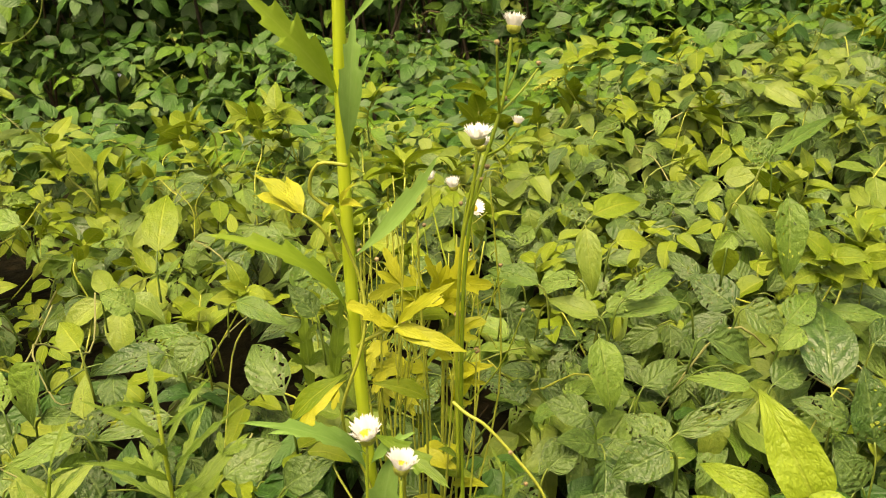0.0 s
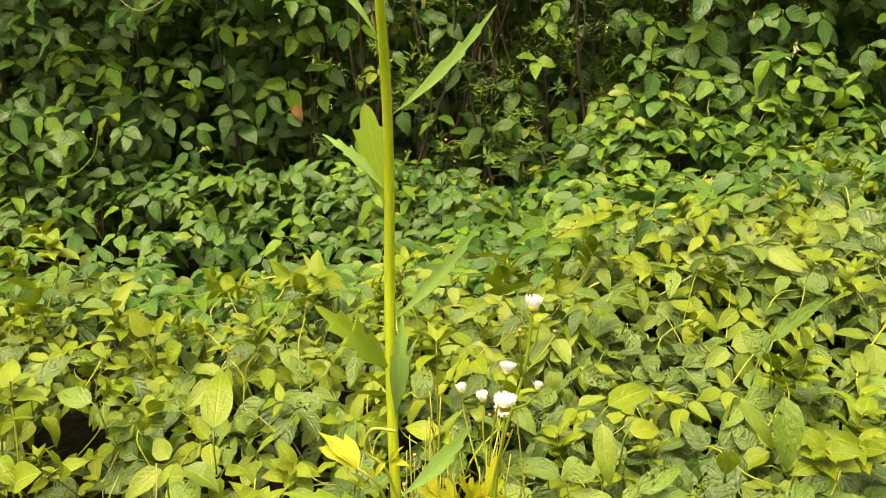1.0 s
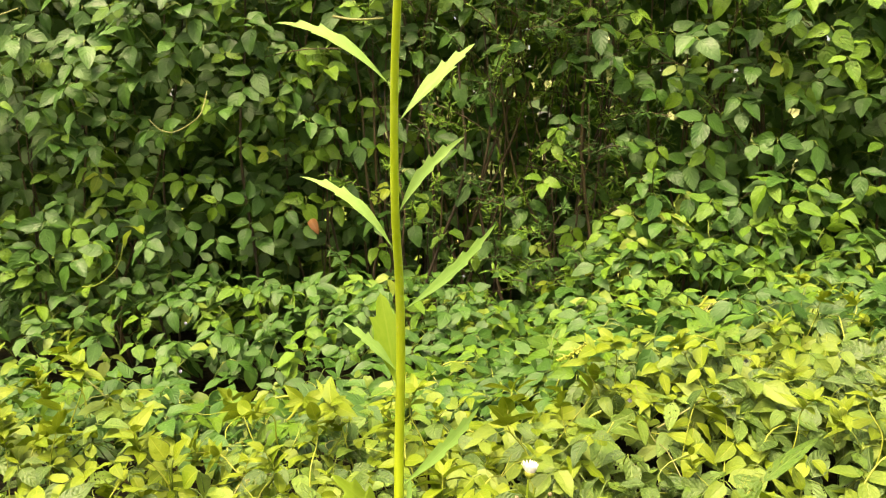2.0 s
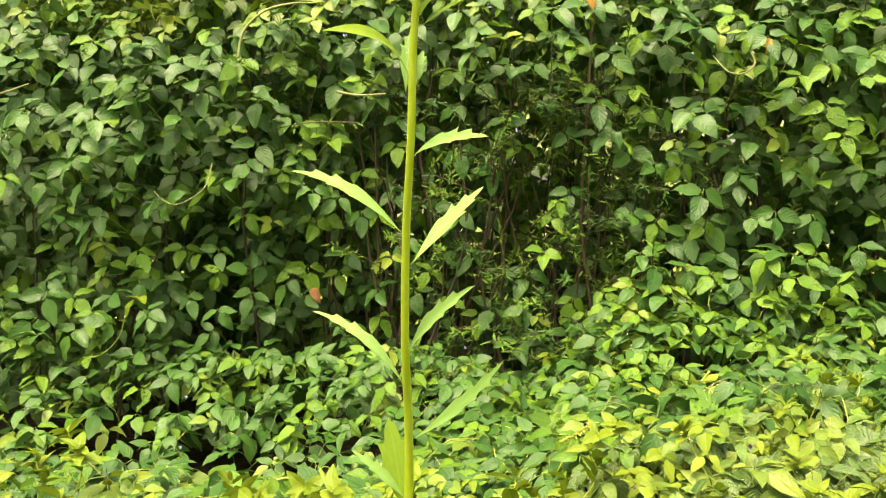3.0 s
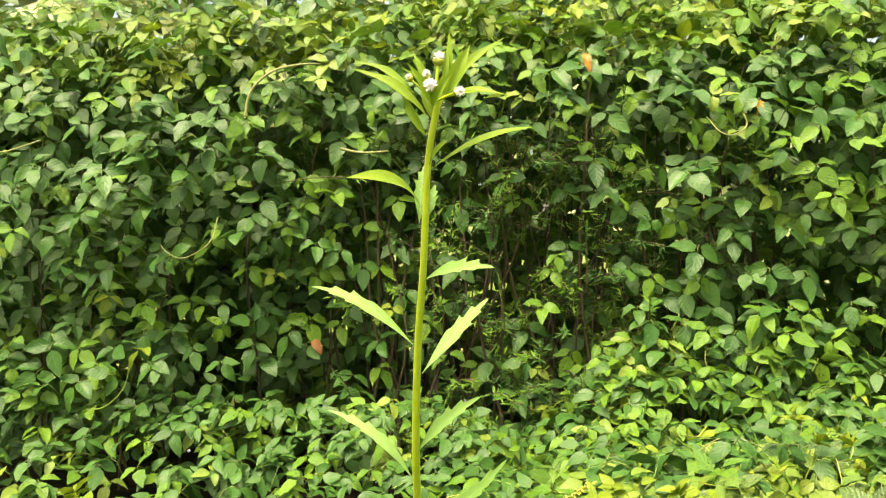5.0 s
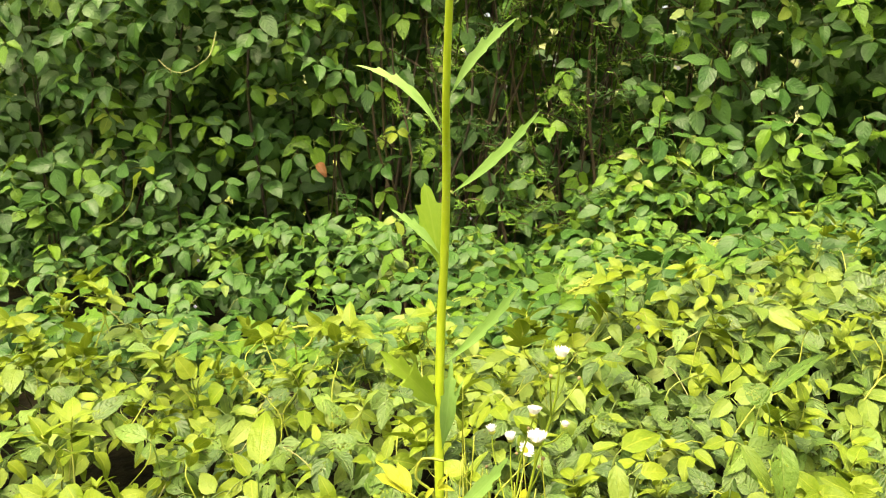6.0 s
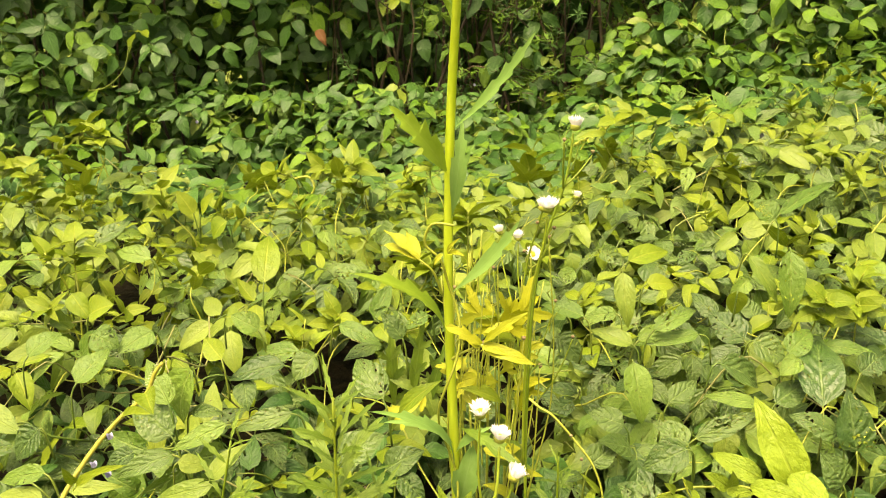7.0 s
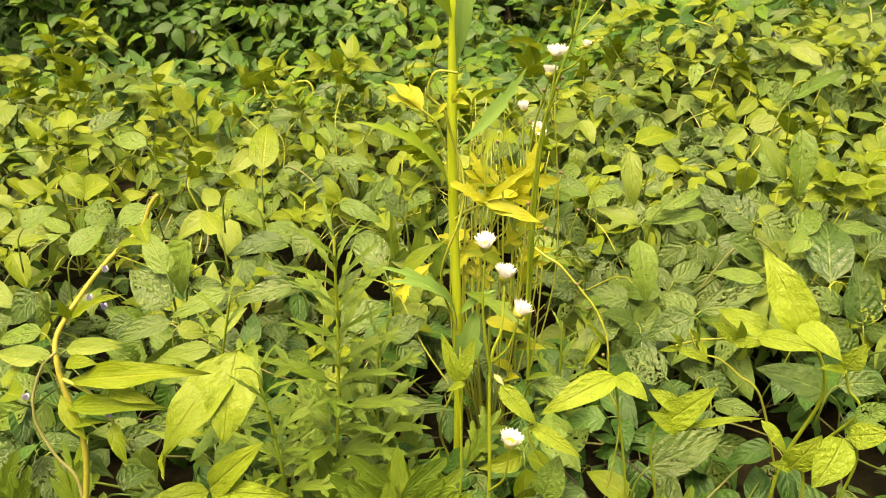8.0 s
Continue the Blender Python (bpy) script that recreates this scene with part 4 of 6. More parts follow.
    weed_leaf(weed, (-0.024, 0.402, 0.553), (-0.051, 0.400, 0.529), 0.014, (0, -0.7, 1), LEAF_YOUNG, "yellowing leaf", teeth=0)
    weed_leaf(weed, (-0.016, 0.408, 0.545), (0.010, 0.420, 0.531), 0.012, (0, -0.7, 1), LEAF_YOUNG, "yellowing leaf", teeth=0, arch=0.12)
    weed_leaf(weed, (-0.014, 0.405, 0.520), (0.024, 0.375, 0.516), 0.014, (0, -0.8, 1), LEAF_WORT, teeth=4, depth=0.5, tooth_from=0.2)
    weed_leaf(weed, (-0.014, 0.41, 0.462), (-0.004, 0.405, 0.508), 0.022, (0, -1, 0.3), teeth=3, depth=0.3)
    # the leafy flower cluster at the tip
    heart = Vector((0.0030, 0.2855, 1.0043))
    for start, tip, width, up in (((-0.0055, 0.2850, 1.0078), (-0.0295, 0.2880, 1.0218), 0.0065, (0, -0.7, 1)), ((-0.0005, 0.2850, 0.9988), (-0.0290, 0.2820, 1.0173), 0.0090, (0, -0.8, 1)), ((-0.0005, 0.2860, 0.9908), (-0.0105, 0.2840, 1.0088), 0.0055, (-0.4, -1, 0.3)), ((0.0015, 0.2850, 1.0058), (-0.0055, 0.2850, 1.0248), 0.0050, (0.2, -1, 0.3)), ((0.0005, 0.2850, 1.0078), (-0.0095, 0.2800, 1.0170), 0.0040, (0, -0.8, 1)), ((0.0025, 0.2840, 1.0018), (-0.0070, 0.2760, 1.0173), 0.0065, (0.3, -1, 0.5)), ((0.0025, 0.2830, 1.0018), (0.0117, 0.2720, 1.0123), 0.0085, (0.2, -1, 0.5)), ((0.0075, 0.2870, 1.0078), (0.0097, 0.2880, 1.0333), 0.0045, (0.2, -1, 0.2)), ((0.0065, 0.2860, 1.0078), (0.0090, 0.2840, 1.0263), 0.0040, (0.1, -1, 0.2)), ((0.0075, 0.2840, 1.0068), (0.0175, 0.2820, 1.0258), 0.0080, (0.3, -1, 0.4)), ((0.0085, 0.2880, 1.0078), (0.0135, 0.2880, 1.0258), 0.0050, (0, -1, 0.3)), ((0.0075, 0.2860, 1.0058), (0.0300, 0.2900, 1.0303), 0.0080, (-0.2, -0.9, 0.8)), ((0.0055, 0.2840, 1.0048), (0.0320, 0.2760, 1.0043), 0.0075, (0, -0.6, 1)), ((0.0015, 0.2900, 0.9978), (-0.0025, 0.2920, 1.0158), 0.0070, (0, -1, 0.2)), ((0.0045, 0.2900, 1.0018), (0.0065, 0.2940, 1.0198), 0.0065, (0, -1, 0.2))):
        part("bract", leaf_between(start, tip, width * 0.66, up, kind="lance", rows=10, fold=0.7, droop=0.0, arch=0.08, ripple=0.01).mesh("bract", LEAF_BRACT), weed)
    for spot, size in (((0.0047, 0.2840, 1.0208), 0.0028), ((0.0005, 0.2800, 1.0138), 0.0020), ((-0.0070, 0.2840, 1.0138), 0.0017), ((0.0107, 0.2870, 1.0193), 0.0020), ((0.0133, 0.2760, 1.0063), 0.0022), ((0.0025, 0.2760, 1.0088), 0.0027)):
        build_bud(weed, heart, spot, size)
    return weed


def build_bud(owner, start, spot, size):
    """A short-stalked round bud with a green cup and a white tuft."""
    spot = Vector(spot)
    part("bud_stalk", tube(Geo(), [start, (Vector(start) + spot) / 2 + Vector((0, -0.001, 0)), spot], [size * 0.26] * 3, 6, 0, 3).mesh("bud_stalk", STEM_GREEN), owner)
    m = aim(spot, spot + (spot - Vector(start)), (0, -1, 0)) @ pose(0, 0, 0, -90)
    cup = part("bud_cup", lathe(Geo(), [(size * 0.3, -size * 0.9), (size * 0.8, -size * 0.5), (size * 0.92, -size * 0.05), (size * 0.8, size * 0.15)], m, 10).mesh("bud_cup", CUP), owner)
    r, tuft = random.Random(int(size * 1e6)), Geo()
    for k in range(150):
        turn, rise = r.uniform(0, 360), r.uniform(0, 85)
        ray = m @ pose(0, 0, size * 0.2, 0, 0, turn) @ pose(0, 0, 0, 90 - rise, 0, 0)
        blade(tuft, size * r.uniform(0.95, 1.35), size * 0.20, ray, "lance", 2, r=r)
    part("bud_tuft", tuft.mesh("bud_tuft", PETAL), cup, "white tuft")


tall_weed = build_tall_weed()


# ---- white daisy-like fleabanes ----
def build_head(owner, spot, way, size, opening=32, seed=1):
    """A daisy head: green cup, yellow disc, many narrow white rays."""
    r = random.Random(seed)
    m = aim(spot, Vector(spot) + Vector(way), (0.1, -1, 0.05)) @ pose(0, 0, 0, -90)
    cup = part("flower_head", lathe(Geo(), [(size * 0.12, -size * 0.55), (size * 0.42, -size * 0.38), (size * 0.52, -size * 0.05), (size * 0.46, size * 0.06)], m, 12).mesh("flower_head", CUP), owner, "yellow-green cup")
    part("disc", lathe(Geo(), [(size * 0.40, 0), (size * 0.34, size * 0.10), (size * 0.2, size * 0.17), (0.0001, size * 0.19)], m, 12).mesh("disc", DISC), cup, "yellow disc")
    g = Geo()
    for k in range(80):
        a, tip = math.tau * k / 80 + r.uniform(-0.06, 0.06), radians(opening + r.gauss(0, 9))
        ray = m @ pose(0, 0, 0, 0, 0, math.degrees(a)) @ pose(0, size * 0.42, 0, 90 - math.degrees(tip), 0, 0)
        blade(g, size * r.uniform(0.75, 0.98), size * 0.22, ray, "lance", 3, 0.2, r.uniform(-0.15, 0.2), r=r)
    part("petals", g.mesh("petals", PETAL), cup, "narrow white ray petals")


def build_dry_head(owner, spot, size):
    part("dried_head", lathe(Geo(), [(size * 0.3, -size), (size * 0.9, -size * 0.4), (size, size * 0.2), (size * 0.7, size * 0.7), (0.0001, size * 0.8)], Matrix.Translation(spot), 9).mesh("dried_head", DRY), owner, "dried brown head")


def stalk(owner, points, thick, name="stalk", material=None):
    return part(name, tube(Geo(), points, [thick * (1 - 0.35 * k / (len(points) - 1)) for k in range(len(points))], 7, 0, 6).mesh(name, material or STEM_THIN), owner)


def build_fleabane():
    plant = thing("fleabane", (0.030, 0.42, SOIL), "slender branched fleabane with small white daisy heads", "wildflower", "fleabanes")
    stalk(plant, [(0.034, 0.42, SOIL - 0.005), (0.027, 0.42, 0.483), (0.026, 0.42, 0.565), (0.028, 0.42, 0.61), (0.033, 0.419, 0.640), (0.041, 0.419, 0.668), (0.044, 0.421, 0.685), (0.045, 0.422, 0.699)], 0.0011, "main_stalk")
    stalk(plant, [(0.025, 0.418, 0.49), (0.024, 0.414, 0.56), (0.026, 0.405, 0.61), (0.031, 0.399, 0.640), (0.0325, 0.398, 0.656)], 0.0009)
    stalk(plant, [(0.036, 0.419, 0.650), (0.043, 0.414, 0.655), (0.048, 0.411, 0.662)], 0.0007)
    stalk(plant, [(0.041, 0.419, 0.668), (0.0400, 0.408, 0.682), (0.0394, 0.399, 0.697)], 0.0007)
    stalk(plant, [(0.041, 0.420, 0.668), (0.050, 0.425, 0.677), (0.057, 0.43, 0.686)], 0.0006)
    stalk(plant, [(0.042, 0.420, 0.674), (0.047, 0.424, 0.684), (0.049, 0.426, 0.694)], 0.0006)
    stalk(plant, [(0.0285, 0.403, 0.626), (0.033, 0.402, 0.637), (0.0365, 0.402, 0.647)], 0.0006)
    for k, (spot, way, size, opening) in enumerate((((0.046, 0.422, 0.7035), (0.1, 0, 1), 0.0060, 20), ((0.0328, 0.397, 0.6615), (-0.05, -0.1, 1), 0.0062, 30), ((0.0484, 0.4105, 0.6655), (0.2, 0, 1), 0.0034, 10))):
        build_head(plant, spot, way, size, opening, 40 + k)
    for spot in ((0.0394, 0.399, 0.6985), (0.043, 0.43, 0.673), (0.057, 0.43, 0.688), (0.0365, 0.402, 0.649), (0.0345, 0.404, 0.643)):
        build_dry_head(plant, spot, 0.0012)
    for base, tip, width in (((0.025, 0.42, 0.50), (0.018, 0.41, 0.512), 0.006), ((0.026, 0.42, 0.55), (0.032, 0.41, 0.565), 0.004), ((0.026, 0.42, 0.455), (0.040, 0.40, 0.475), 0.007)):
        part("leaf", leaf_between(base, tip, width, kind="lance", rows=8).mesh("leaf", LEAF_WORT), plant)


def build_back_fleabane():
    plant = thing("fleabane", (0.020, 0.51, SOIL), "fleabane with four half-open white heads behind the taller one", "wildflower", "fleabanes")
    stalk(plant, [(0.020, 0.51, SOIL - 0.005), (0.018, 0.51, 0.48), (0.019, 0.512, 0.56), (0.023, 0.508, 0.60), (0.028, 0.502, 0.622), (0.031, 0.498, 0.636)], 0.0009, "main_stalk")
    stalk(plant, [(0.0185, 0.511, 0.545), (0.009, 0.520, 0.575), (0.003, 0.526, 0.597), (0.0015, 0.527, 0.610)], 0.0007)
    stalk(plant, [(0.019, 0.512, 0.562), (0.016, 0.515, 0.588), (0.0154, 0.518, 0.608)], 0.0007)
    stalk(plant, [(0.0195, 0.512, 0.565), (0.024, 0.53, 0.578), (0.0258, 0.547, 0.588)], 0.0007)
    stalk(plant, [(0.018, 0.510, 0.50), (0.004, 0.52, 0.55), (-0.002, 0.525, 0.585)], 0.0006)
    stalk(plant, [(0.018, 0.510, 0.49), (0.034, 0.50, 0.535), (0.043, 0.495, 0.572)], 0.0006)
    stalk(plant, [(0.018, 0.510, 0.47), (0.044, 0.50, 0.510), (0.056, 0.49, 0.548)], 0.0006)
    for k, (spot, way, size, opening) in enumerate((((0.0312, 0.498, 0.6395), (0.1, 0.1, 1), 0.0062, 24), ((0.0015, 0.527, 0.614), (-0.25, -0.1, 1), 0.0052, 12), ((0.0154, 0.518, 0.6124), (-0.15, -0.2, 1), 0.0055, 14), ((0.0258, 0.547, 0.592), (0.4, -0.6, 0.7), 0.0058, 45))):
        build_head(plant, spot, way, size, opening, 140 + k)
    for spot in ((-0.002, 0.525, 0.587), (0.043, 0.495, 0.574), (0.056, 0.49, 0.550), (0.028, 0.500, 0.628), (0.020, 0.512, 0.604)):
        build_dry_head(plant, spot, 0.0013)


def build_low_fleabane():
    plant = thing("fleabane", (0.010, 0.292, SOIL), "short fleabane with four white daisy heads", "wildflower", "fleabanes")
    stalk(plant, [(0.010, 0.292, SOIL - 0.005), (0.011, 0.29, 0.46), (0.009, 0.29, 0.531), (0.013, 0.292, 0.55), (0.0135, 0.297, 0.570)], 0.0010, "main_stalk")
    stalk(plant, [(0.010, 0.29, 0.525), (0.005, 0.286, 0.56), (0.005, 0.285, 0.589)], 0.0007)
    stalk(plant, [(0.010, 0.29, 0.535), (0.017, 0.287, 0.545), (0.0205, 0.287, 0.558)], 0.0007)
    stalk(plant, [(0.011, 0.29, 0.465), (0.018, 0.28, 0.48), (0.020, 0.275, 0.499)], 0.0007)
    for k, (spot, way, size, opening) in enumerate((((0.005, 0.285, 0.593), (-0.1, -0.3, 1), 0.0056, 24), ((0.0135, 0.298, 0.5745), (0.15, -0.1, 1), 0.0056, 22), ((0.021, 0.287, 0.562), (0.5, 0, 1), 0.0056, 18), ((0.020, 0.275, 0.503), (0.1, -0.2, 1), 0.0060, 22))):
        build_head(plant, spot, way, size, opening, 60 + k)
    part("withered_flower", blade(Geo(), 0.007, 0.0026, aim((0.011, 0.286, 0.531), (0.019, 0.28, 0.527), (0, -1, 1)), "lance", 5).mesh("withered_flower", TENDRIL), plant, "shrivelled tan flower")


build_fleabane()
build_back_fleabane()
build_low_fleabane()


def build_thread_weed():
    """A tuft of thread-like upright yellow-green stalks with short twigs and tiny dry heads."""
    r = random.Random(8)
    tuft = thing("thread_weed", (0.004, 0.47, SOIL), "tuft of thin upright yellow-green thread-like stalks", "weed")
    for k in range(28):
        x, y = 0.002 + r.gauss(0, 0.022), 0.47 + r.gauss(0, 0.03)
        top = Vector((x + r.gauss(0, 0.012), y + r.gauss(0, 0.012), r.uniform(0.555, 0.622)))
        mid = Vector(((x + top.x) / 2 + r.gauss(0, 0.004), (y + top.y) / 2, (SOIL + top.z) / 2))
        foot = Vector((0.004 + (x - 0.004) * 0.2, 0.47 + (y - 0.47) * 0.2, SOIL))
        g = tube(Geo(), [foot, mid, top], [0.00065, 0.0006, 0.0004], 6, 0, 6)
        for q in range(r.randint(3, 7)):
            root = mid.lerp(top, r.uniform(0.2, 0.95))
            tip = root + Vector((r.gauss(0, 0.005), r.gauss(0, 0.004), r.uniform(0.006, 0.016)))
            tube(g, [root, root.lerp(tip, 0.5) + Vector((r.gauss(0, 0.0012), 0, 0)), tip], [0.0004, 0.00035, 0.0003], 5, 0, 3)
        part("thread_stalk", g.mesh("thread_stalk", STEM_YELLOW), tuft)
        if k % 5 == 0:
            build_dry_head(tuft, top, 0.0015)


build_thread_weed()

# ---- smaller plants round the weed ----
def free_leaf(owner, base, tip, width, material, up=(0, -0.6, 1), label="", **more):
    more = {"kind": "ovate", "rows": 10, "fold": 0.22, "droop": 0.0, "arch": 0.08, "ripple": 0.012, **more}
    return part("leaf", leaf_between(base, tip, width, up, **more).mesh("leaf", material), owner, label)


def build_mugwort(base, top, count, seed, reach=0.040):
    """An upright weed with whorls of narrow, deeply toothed leaves."""
    r = random.Random(seed)
    plant = thing("mugwort", base, "leafy upright green weed with narrow toothed leaves", "weed", "leafy weeds")
    base, top = Vector(base), Vector(top)
    bow = Vector((r.gauss(0, 0.006), r.gauss(0, 0.004), 0))
    stalk(plant, [base - Vector((0, 0, 0.005)), base.lerp(top, 0.5) + bow, top], 0.0010, "main_stalk")
    for k in range(count):
        t = 0.25 + 0.75 * k / (count - 1)
        root = base.lerp(top, t) + bow * (4 * t * (1 - t))
        turn = k * 2.4 + r.uniform(-0.3, 0.3)
        rise = 0.1 + 0.9 * t ** 2 + r.uniform(-0.15, 0.15)
        size = reach * (1.15 - 0.55 * t ** 3) * r.uniform(0.85, 1.15)
        tip = root + Vector((math.cos(turn), math.sin(turn), rise)).normalized() * size
        if k % 2 and t < 0.85:
            part("leaf", cut_leaf(root, tip, size * 0.34, (0, -0.5, 1), 2, r).mesh("leaf", LEAF_WORT), plant)
        else:
            part("leaf", leaf_between(root, tip, size * r.uniform(0.10, 0.15), (0, -0.6, 1), kind="lance", rows=12, fold=0.3, droop=r.uniform(0, 0.25), arch=0.05, teeth=4, depth=0.45, r=r).mesh("leaf", LEAF_WORT), plant)


def build_lobed_plant(base, tips, width, material=None, label="low plant with broad deeply lobed green leaves"):
    """Broad lobed leaves rising from one crown."""
    plant = thing("lobed_plant", base, label, "weed", "lobed plants")
    for tip in tips:
        base_v, tip_v = Vector(base), Vector(tip)
        neck = base_v.lerp(tip_v, 0.45) + Vector((0, 0, 0.008))
        stalk(plant, [base, base_v.lerp(neck, 0.5) + Vector((0, 0, 0.006)), neck], 0.0008, "petiole")
        part("leaf", cut_leaf(neck, tip, width * 1.15, (0, -0.7, 1), 3).mesh("leaf", material or LEAF_WORT), plant)


build_mugwort((-0.090, 0.315, SOIL), (-0.065, 0.300, 0.588), 50, 1, 0.040)
build_mugwort((-0.110, 0.300, SOIL), (-0.100, 0.285, 0.525), 30, 2, 0.034)
build_mugwort((-0.060, 0.345, SOIL), (-0.052, 0.335, 0.520), 28, 3, 0.036)
build_mugwort((0.050, 0.425, SOIL), (0.047, 0.415, 0.500), 16, 4, 0.026)
build_mugwort((-0.150, 0.355, SOIL), (-0.135, 0.345, 0.535), 20, 5, 0.038)
build_lobed_plant((-0.080, 0.285, SOIL), ((-0.104, 0.285, 0.470), (-0.085, 0.262, 0.462), (-0.060, 0.275, 0.465), (-0.070, 0.31, 0.478)), 0.020)
build_lobed_plant((-0.030, 0.300, SOIL), ((-0.035, 0.282, 0.478), (-0.012, 0.285, 0.452), (-0.055, 0.290, 0.455), (0.005, 0.27, 0.445)), 0.019)
build_lobed_plant((-0.025, 0.375, SOIL), ((-0.065, 0.355, 0.462), (-0.050, 0.385, 0.452), (0.012, 0.385, 0.455)), 0.017)
build_lobed_plant((0.075, 0.300, SOIL), ((0.060, 0.270, 0.452), (0.095, 0.275, 0.455), (0.110, 0.305, 0.462)), 0.019)
build_lobed_plant((-0.150, 0.270, SOIL), ((-0.190, 0.255, 0.480), (-0.150, 0.235, 0.470), (-0.125, 0.265, 0.460)), 0.019)
build_lobed_plant((-0.075, 0.56, SOIL), ((-0.055, 0.545, 0.545), (-0.085, 0.545, 0.535), (-0.035, 0.555, 0.520)), 0.017)


build_lobed_plant((-0.045, 0.262, SOIL), ((-0.052, 0.242, 0.468), (-0.030, 0.240, 0.462), (-0.075, 0.245, 0.460), (-0.040, 0.258, 0.480)), 0.024)
build_lobed_plant((-0.0255, 0.285, SOIL), ((-0.0309, 0.268, 0.4998), (-0.0489, 0.272, 0.4889), (-0.015, 0.272, 0.4951), (-0.0366, 0.262, 0.485), (-0.0065, 0.268, 0.4807)), 0.030)
build_lobed_plant((-0.215, 0.290, SOIL), ((-0.225, 0.265, 0.468), (-0.200, 0.262, 0.455), (-0.240, 0.275, 0.475), (-0.195, 0.285, 0.480)), 0.022)
build_lobed_plant((-0.110, 0.255, SOIL), ((-0.128, 0.238, 0.470), (-0.100, 0.236, 0.462), (-0.145, 0.245, 0.474)), 0.022)


build_lobed_plant((0.118, 0.300, SOIL), ((0.092, 0.285, 0.468), (0.125, 0.272, 0.462), (0.150, 0.280, 0.466), (0.106, 0.262, 0.456)), 0.032)


def small_flowers(owner, spots, size=0.0022):
    for k, spot in enumerate(spots):
        g = Geo()
        for q in range(4):
            m = Matrix.Translation(spot) @ pose(0, 0, 0, 60 + 10 * q, 0, 90 * q)
            blade(g, size * 1.6, size * 1.3, m, "ovate", 4)
        part("flower", g.mesh("flower", BLUE), owner, "tiny violet-blue flower")


def build_left_shoot():
    shoot = thing("vine_shoot", (-0.172, 0.245, SOIL), "yellow-green hairy vine shoot with folded young leaves", "vine", "vine shoots")
    Y = LEAF_YOUNG
    line = [(-0.172, 0.245, SOIL - 0.005), (-0.174, 0.246, 0.44), (-0.1675, 0.2480, 0.4985), (-0.1744, 0.2500, 0.5283), (-0.1771, 0.2520, 0.5416), (-0.1783, 0.2560, 0.5496), (-0.1748, 0.2620, 0.5587), (-0.1671, 0.2700, 0.5715), (-0.1578, 0.2760, 0.5828), (-0.1465, 0.2800, 0.5935), (-0.1417, 0.2810, 0.6038), (-0.1377, 0.2810, 0.6091)]
    stalk(shoot, line, 0.0014, "main_stalk", SHOOT)
    stem_hairs(shoot, line, 420, 2.0, 0.0012, 5)
    stalk(shoot, [(-0.172, 0.245, 0.43), (-0.1721, 0.2470, 0.4796), (-0.1813, 0.2470, 0.4952), (-0.1874, 0.2470, 0.5093), (-0.1883, 0.2470, 0.5178), (-0.1876, 0.2480, 0.5260), (-0.1826, 0.2500, 0.5389), (-0.1766, 0.2520, 0.5449)], 0.0008, "side_stalk", TENDRIL)
    free_leaf(shoot, (-0.1458, 0.2790, 0.5951), (-0.1376, 0.2680, 0.5906), 0.0101, Y, (0.4, -1, 0.5), fold=0.9)
    free_leaf(shoot, (-0.1564, 0.2750, 0.5836), (-0.1362, 0.2660, 0.5924), 0.0056, Y, (0.1, -0.6, 1), fold=0.8, kind="lance")
    free_leaf(shoot, (-0.1418, 0.2810, 0.6025), (-0.1356, 0.2790, 0.6108), 0.0027, Y, (1, -0.5, 0.2), fold=0.9)
    free_leaf(shoot, (-0.1410, 0.2810, 0.6005), (-0.1427, 0.2830, 0.6075), 0.0018, Y, (-1, -0.5, 0.2), fold=0.9)
    free_leaf(shoot, (-0.1734, 0.2620, 0.5572), (-0.1751, 0.2560, 0.5685), 0.0046, Y, (0.3, -1, 0.4), fold=0.5)
    free_leaf(shoot, (-0.1743, 0.2600, 0.5542), (-0.1441, 0.2540, 0.5733), 0.0050, Y, (0.1, -0.7, 1), fold=0.7, kind="lance", ripple=0.02)
    free_leaf(shoot, (-0.1734, 0.2550, 0.5458), (-0.1462, 0.2520, 0.5502), 0.0053, LEAF_PALE, (0, -0.6, 1), arch=0.1)
    free_leaf(shoot, (-0.1731, 0.2530, 0.5398), (-0.1553, 0.2460, 0.5430), 0.0069, Y, (0, -0.8, 0.8))
    free_leaf(shoot, (-0.1787, 0.2520, 0.5418), (-0.2062, 0.2550, 0.5414), 0.0074, LEAF_PALE, (0, -0.6, 1))
    free_leaf(shoot, (-0.1732, 0.2510, 0.5314), (-0.1051, 0.2380, 0.5448), 0.0115, Y, (0.1, -0.8, 0.8), fold=0.5, kind="lance", arch=0.06, ripple=0.03)
    free_leaf(shoot, (-0.1521, 0.2470, 0.5313), (-0.1287, 0.2400, 0.5292), 0.0067, Y, (0.1, -0.8, 0.8), fold=0.5, ripple=0.03)
    free_leaf(shoot, (-0.1763, 0.2500, 0.5190), (-0.1250, 0.2400, 0.5265), 0.0087, Y, (0.1, -0.8, 0.8), fold=0.6, kind="lance", ripple=0.03)
    free_leaf(shoot, (-0.1498, 0.2440, 0.5172), (-0.1433, 0.2380, 0.5013), 0.0067, Y, (0.2, -1, 0.4), fold=0.5)
    free_leaf(shoot, (-0.1759, 0.2480, 0.5088), (-0.1511, 0.2420, 0.5183), 0.0044, Y, (0.1, -0.7, 1), fold=0.6, kind="lance")
    free_leaf(shoot, (-0.1764, 0.2500, 0.5253), (-0.1634, 0.2430, 0.5075), 0.0072, Y, (0.1, -1, 0.5), fold=0.5, kind="lance")
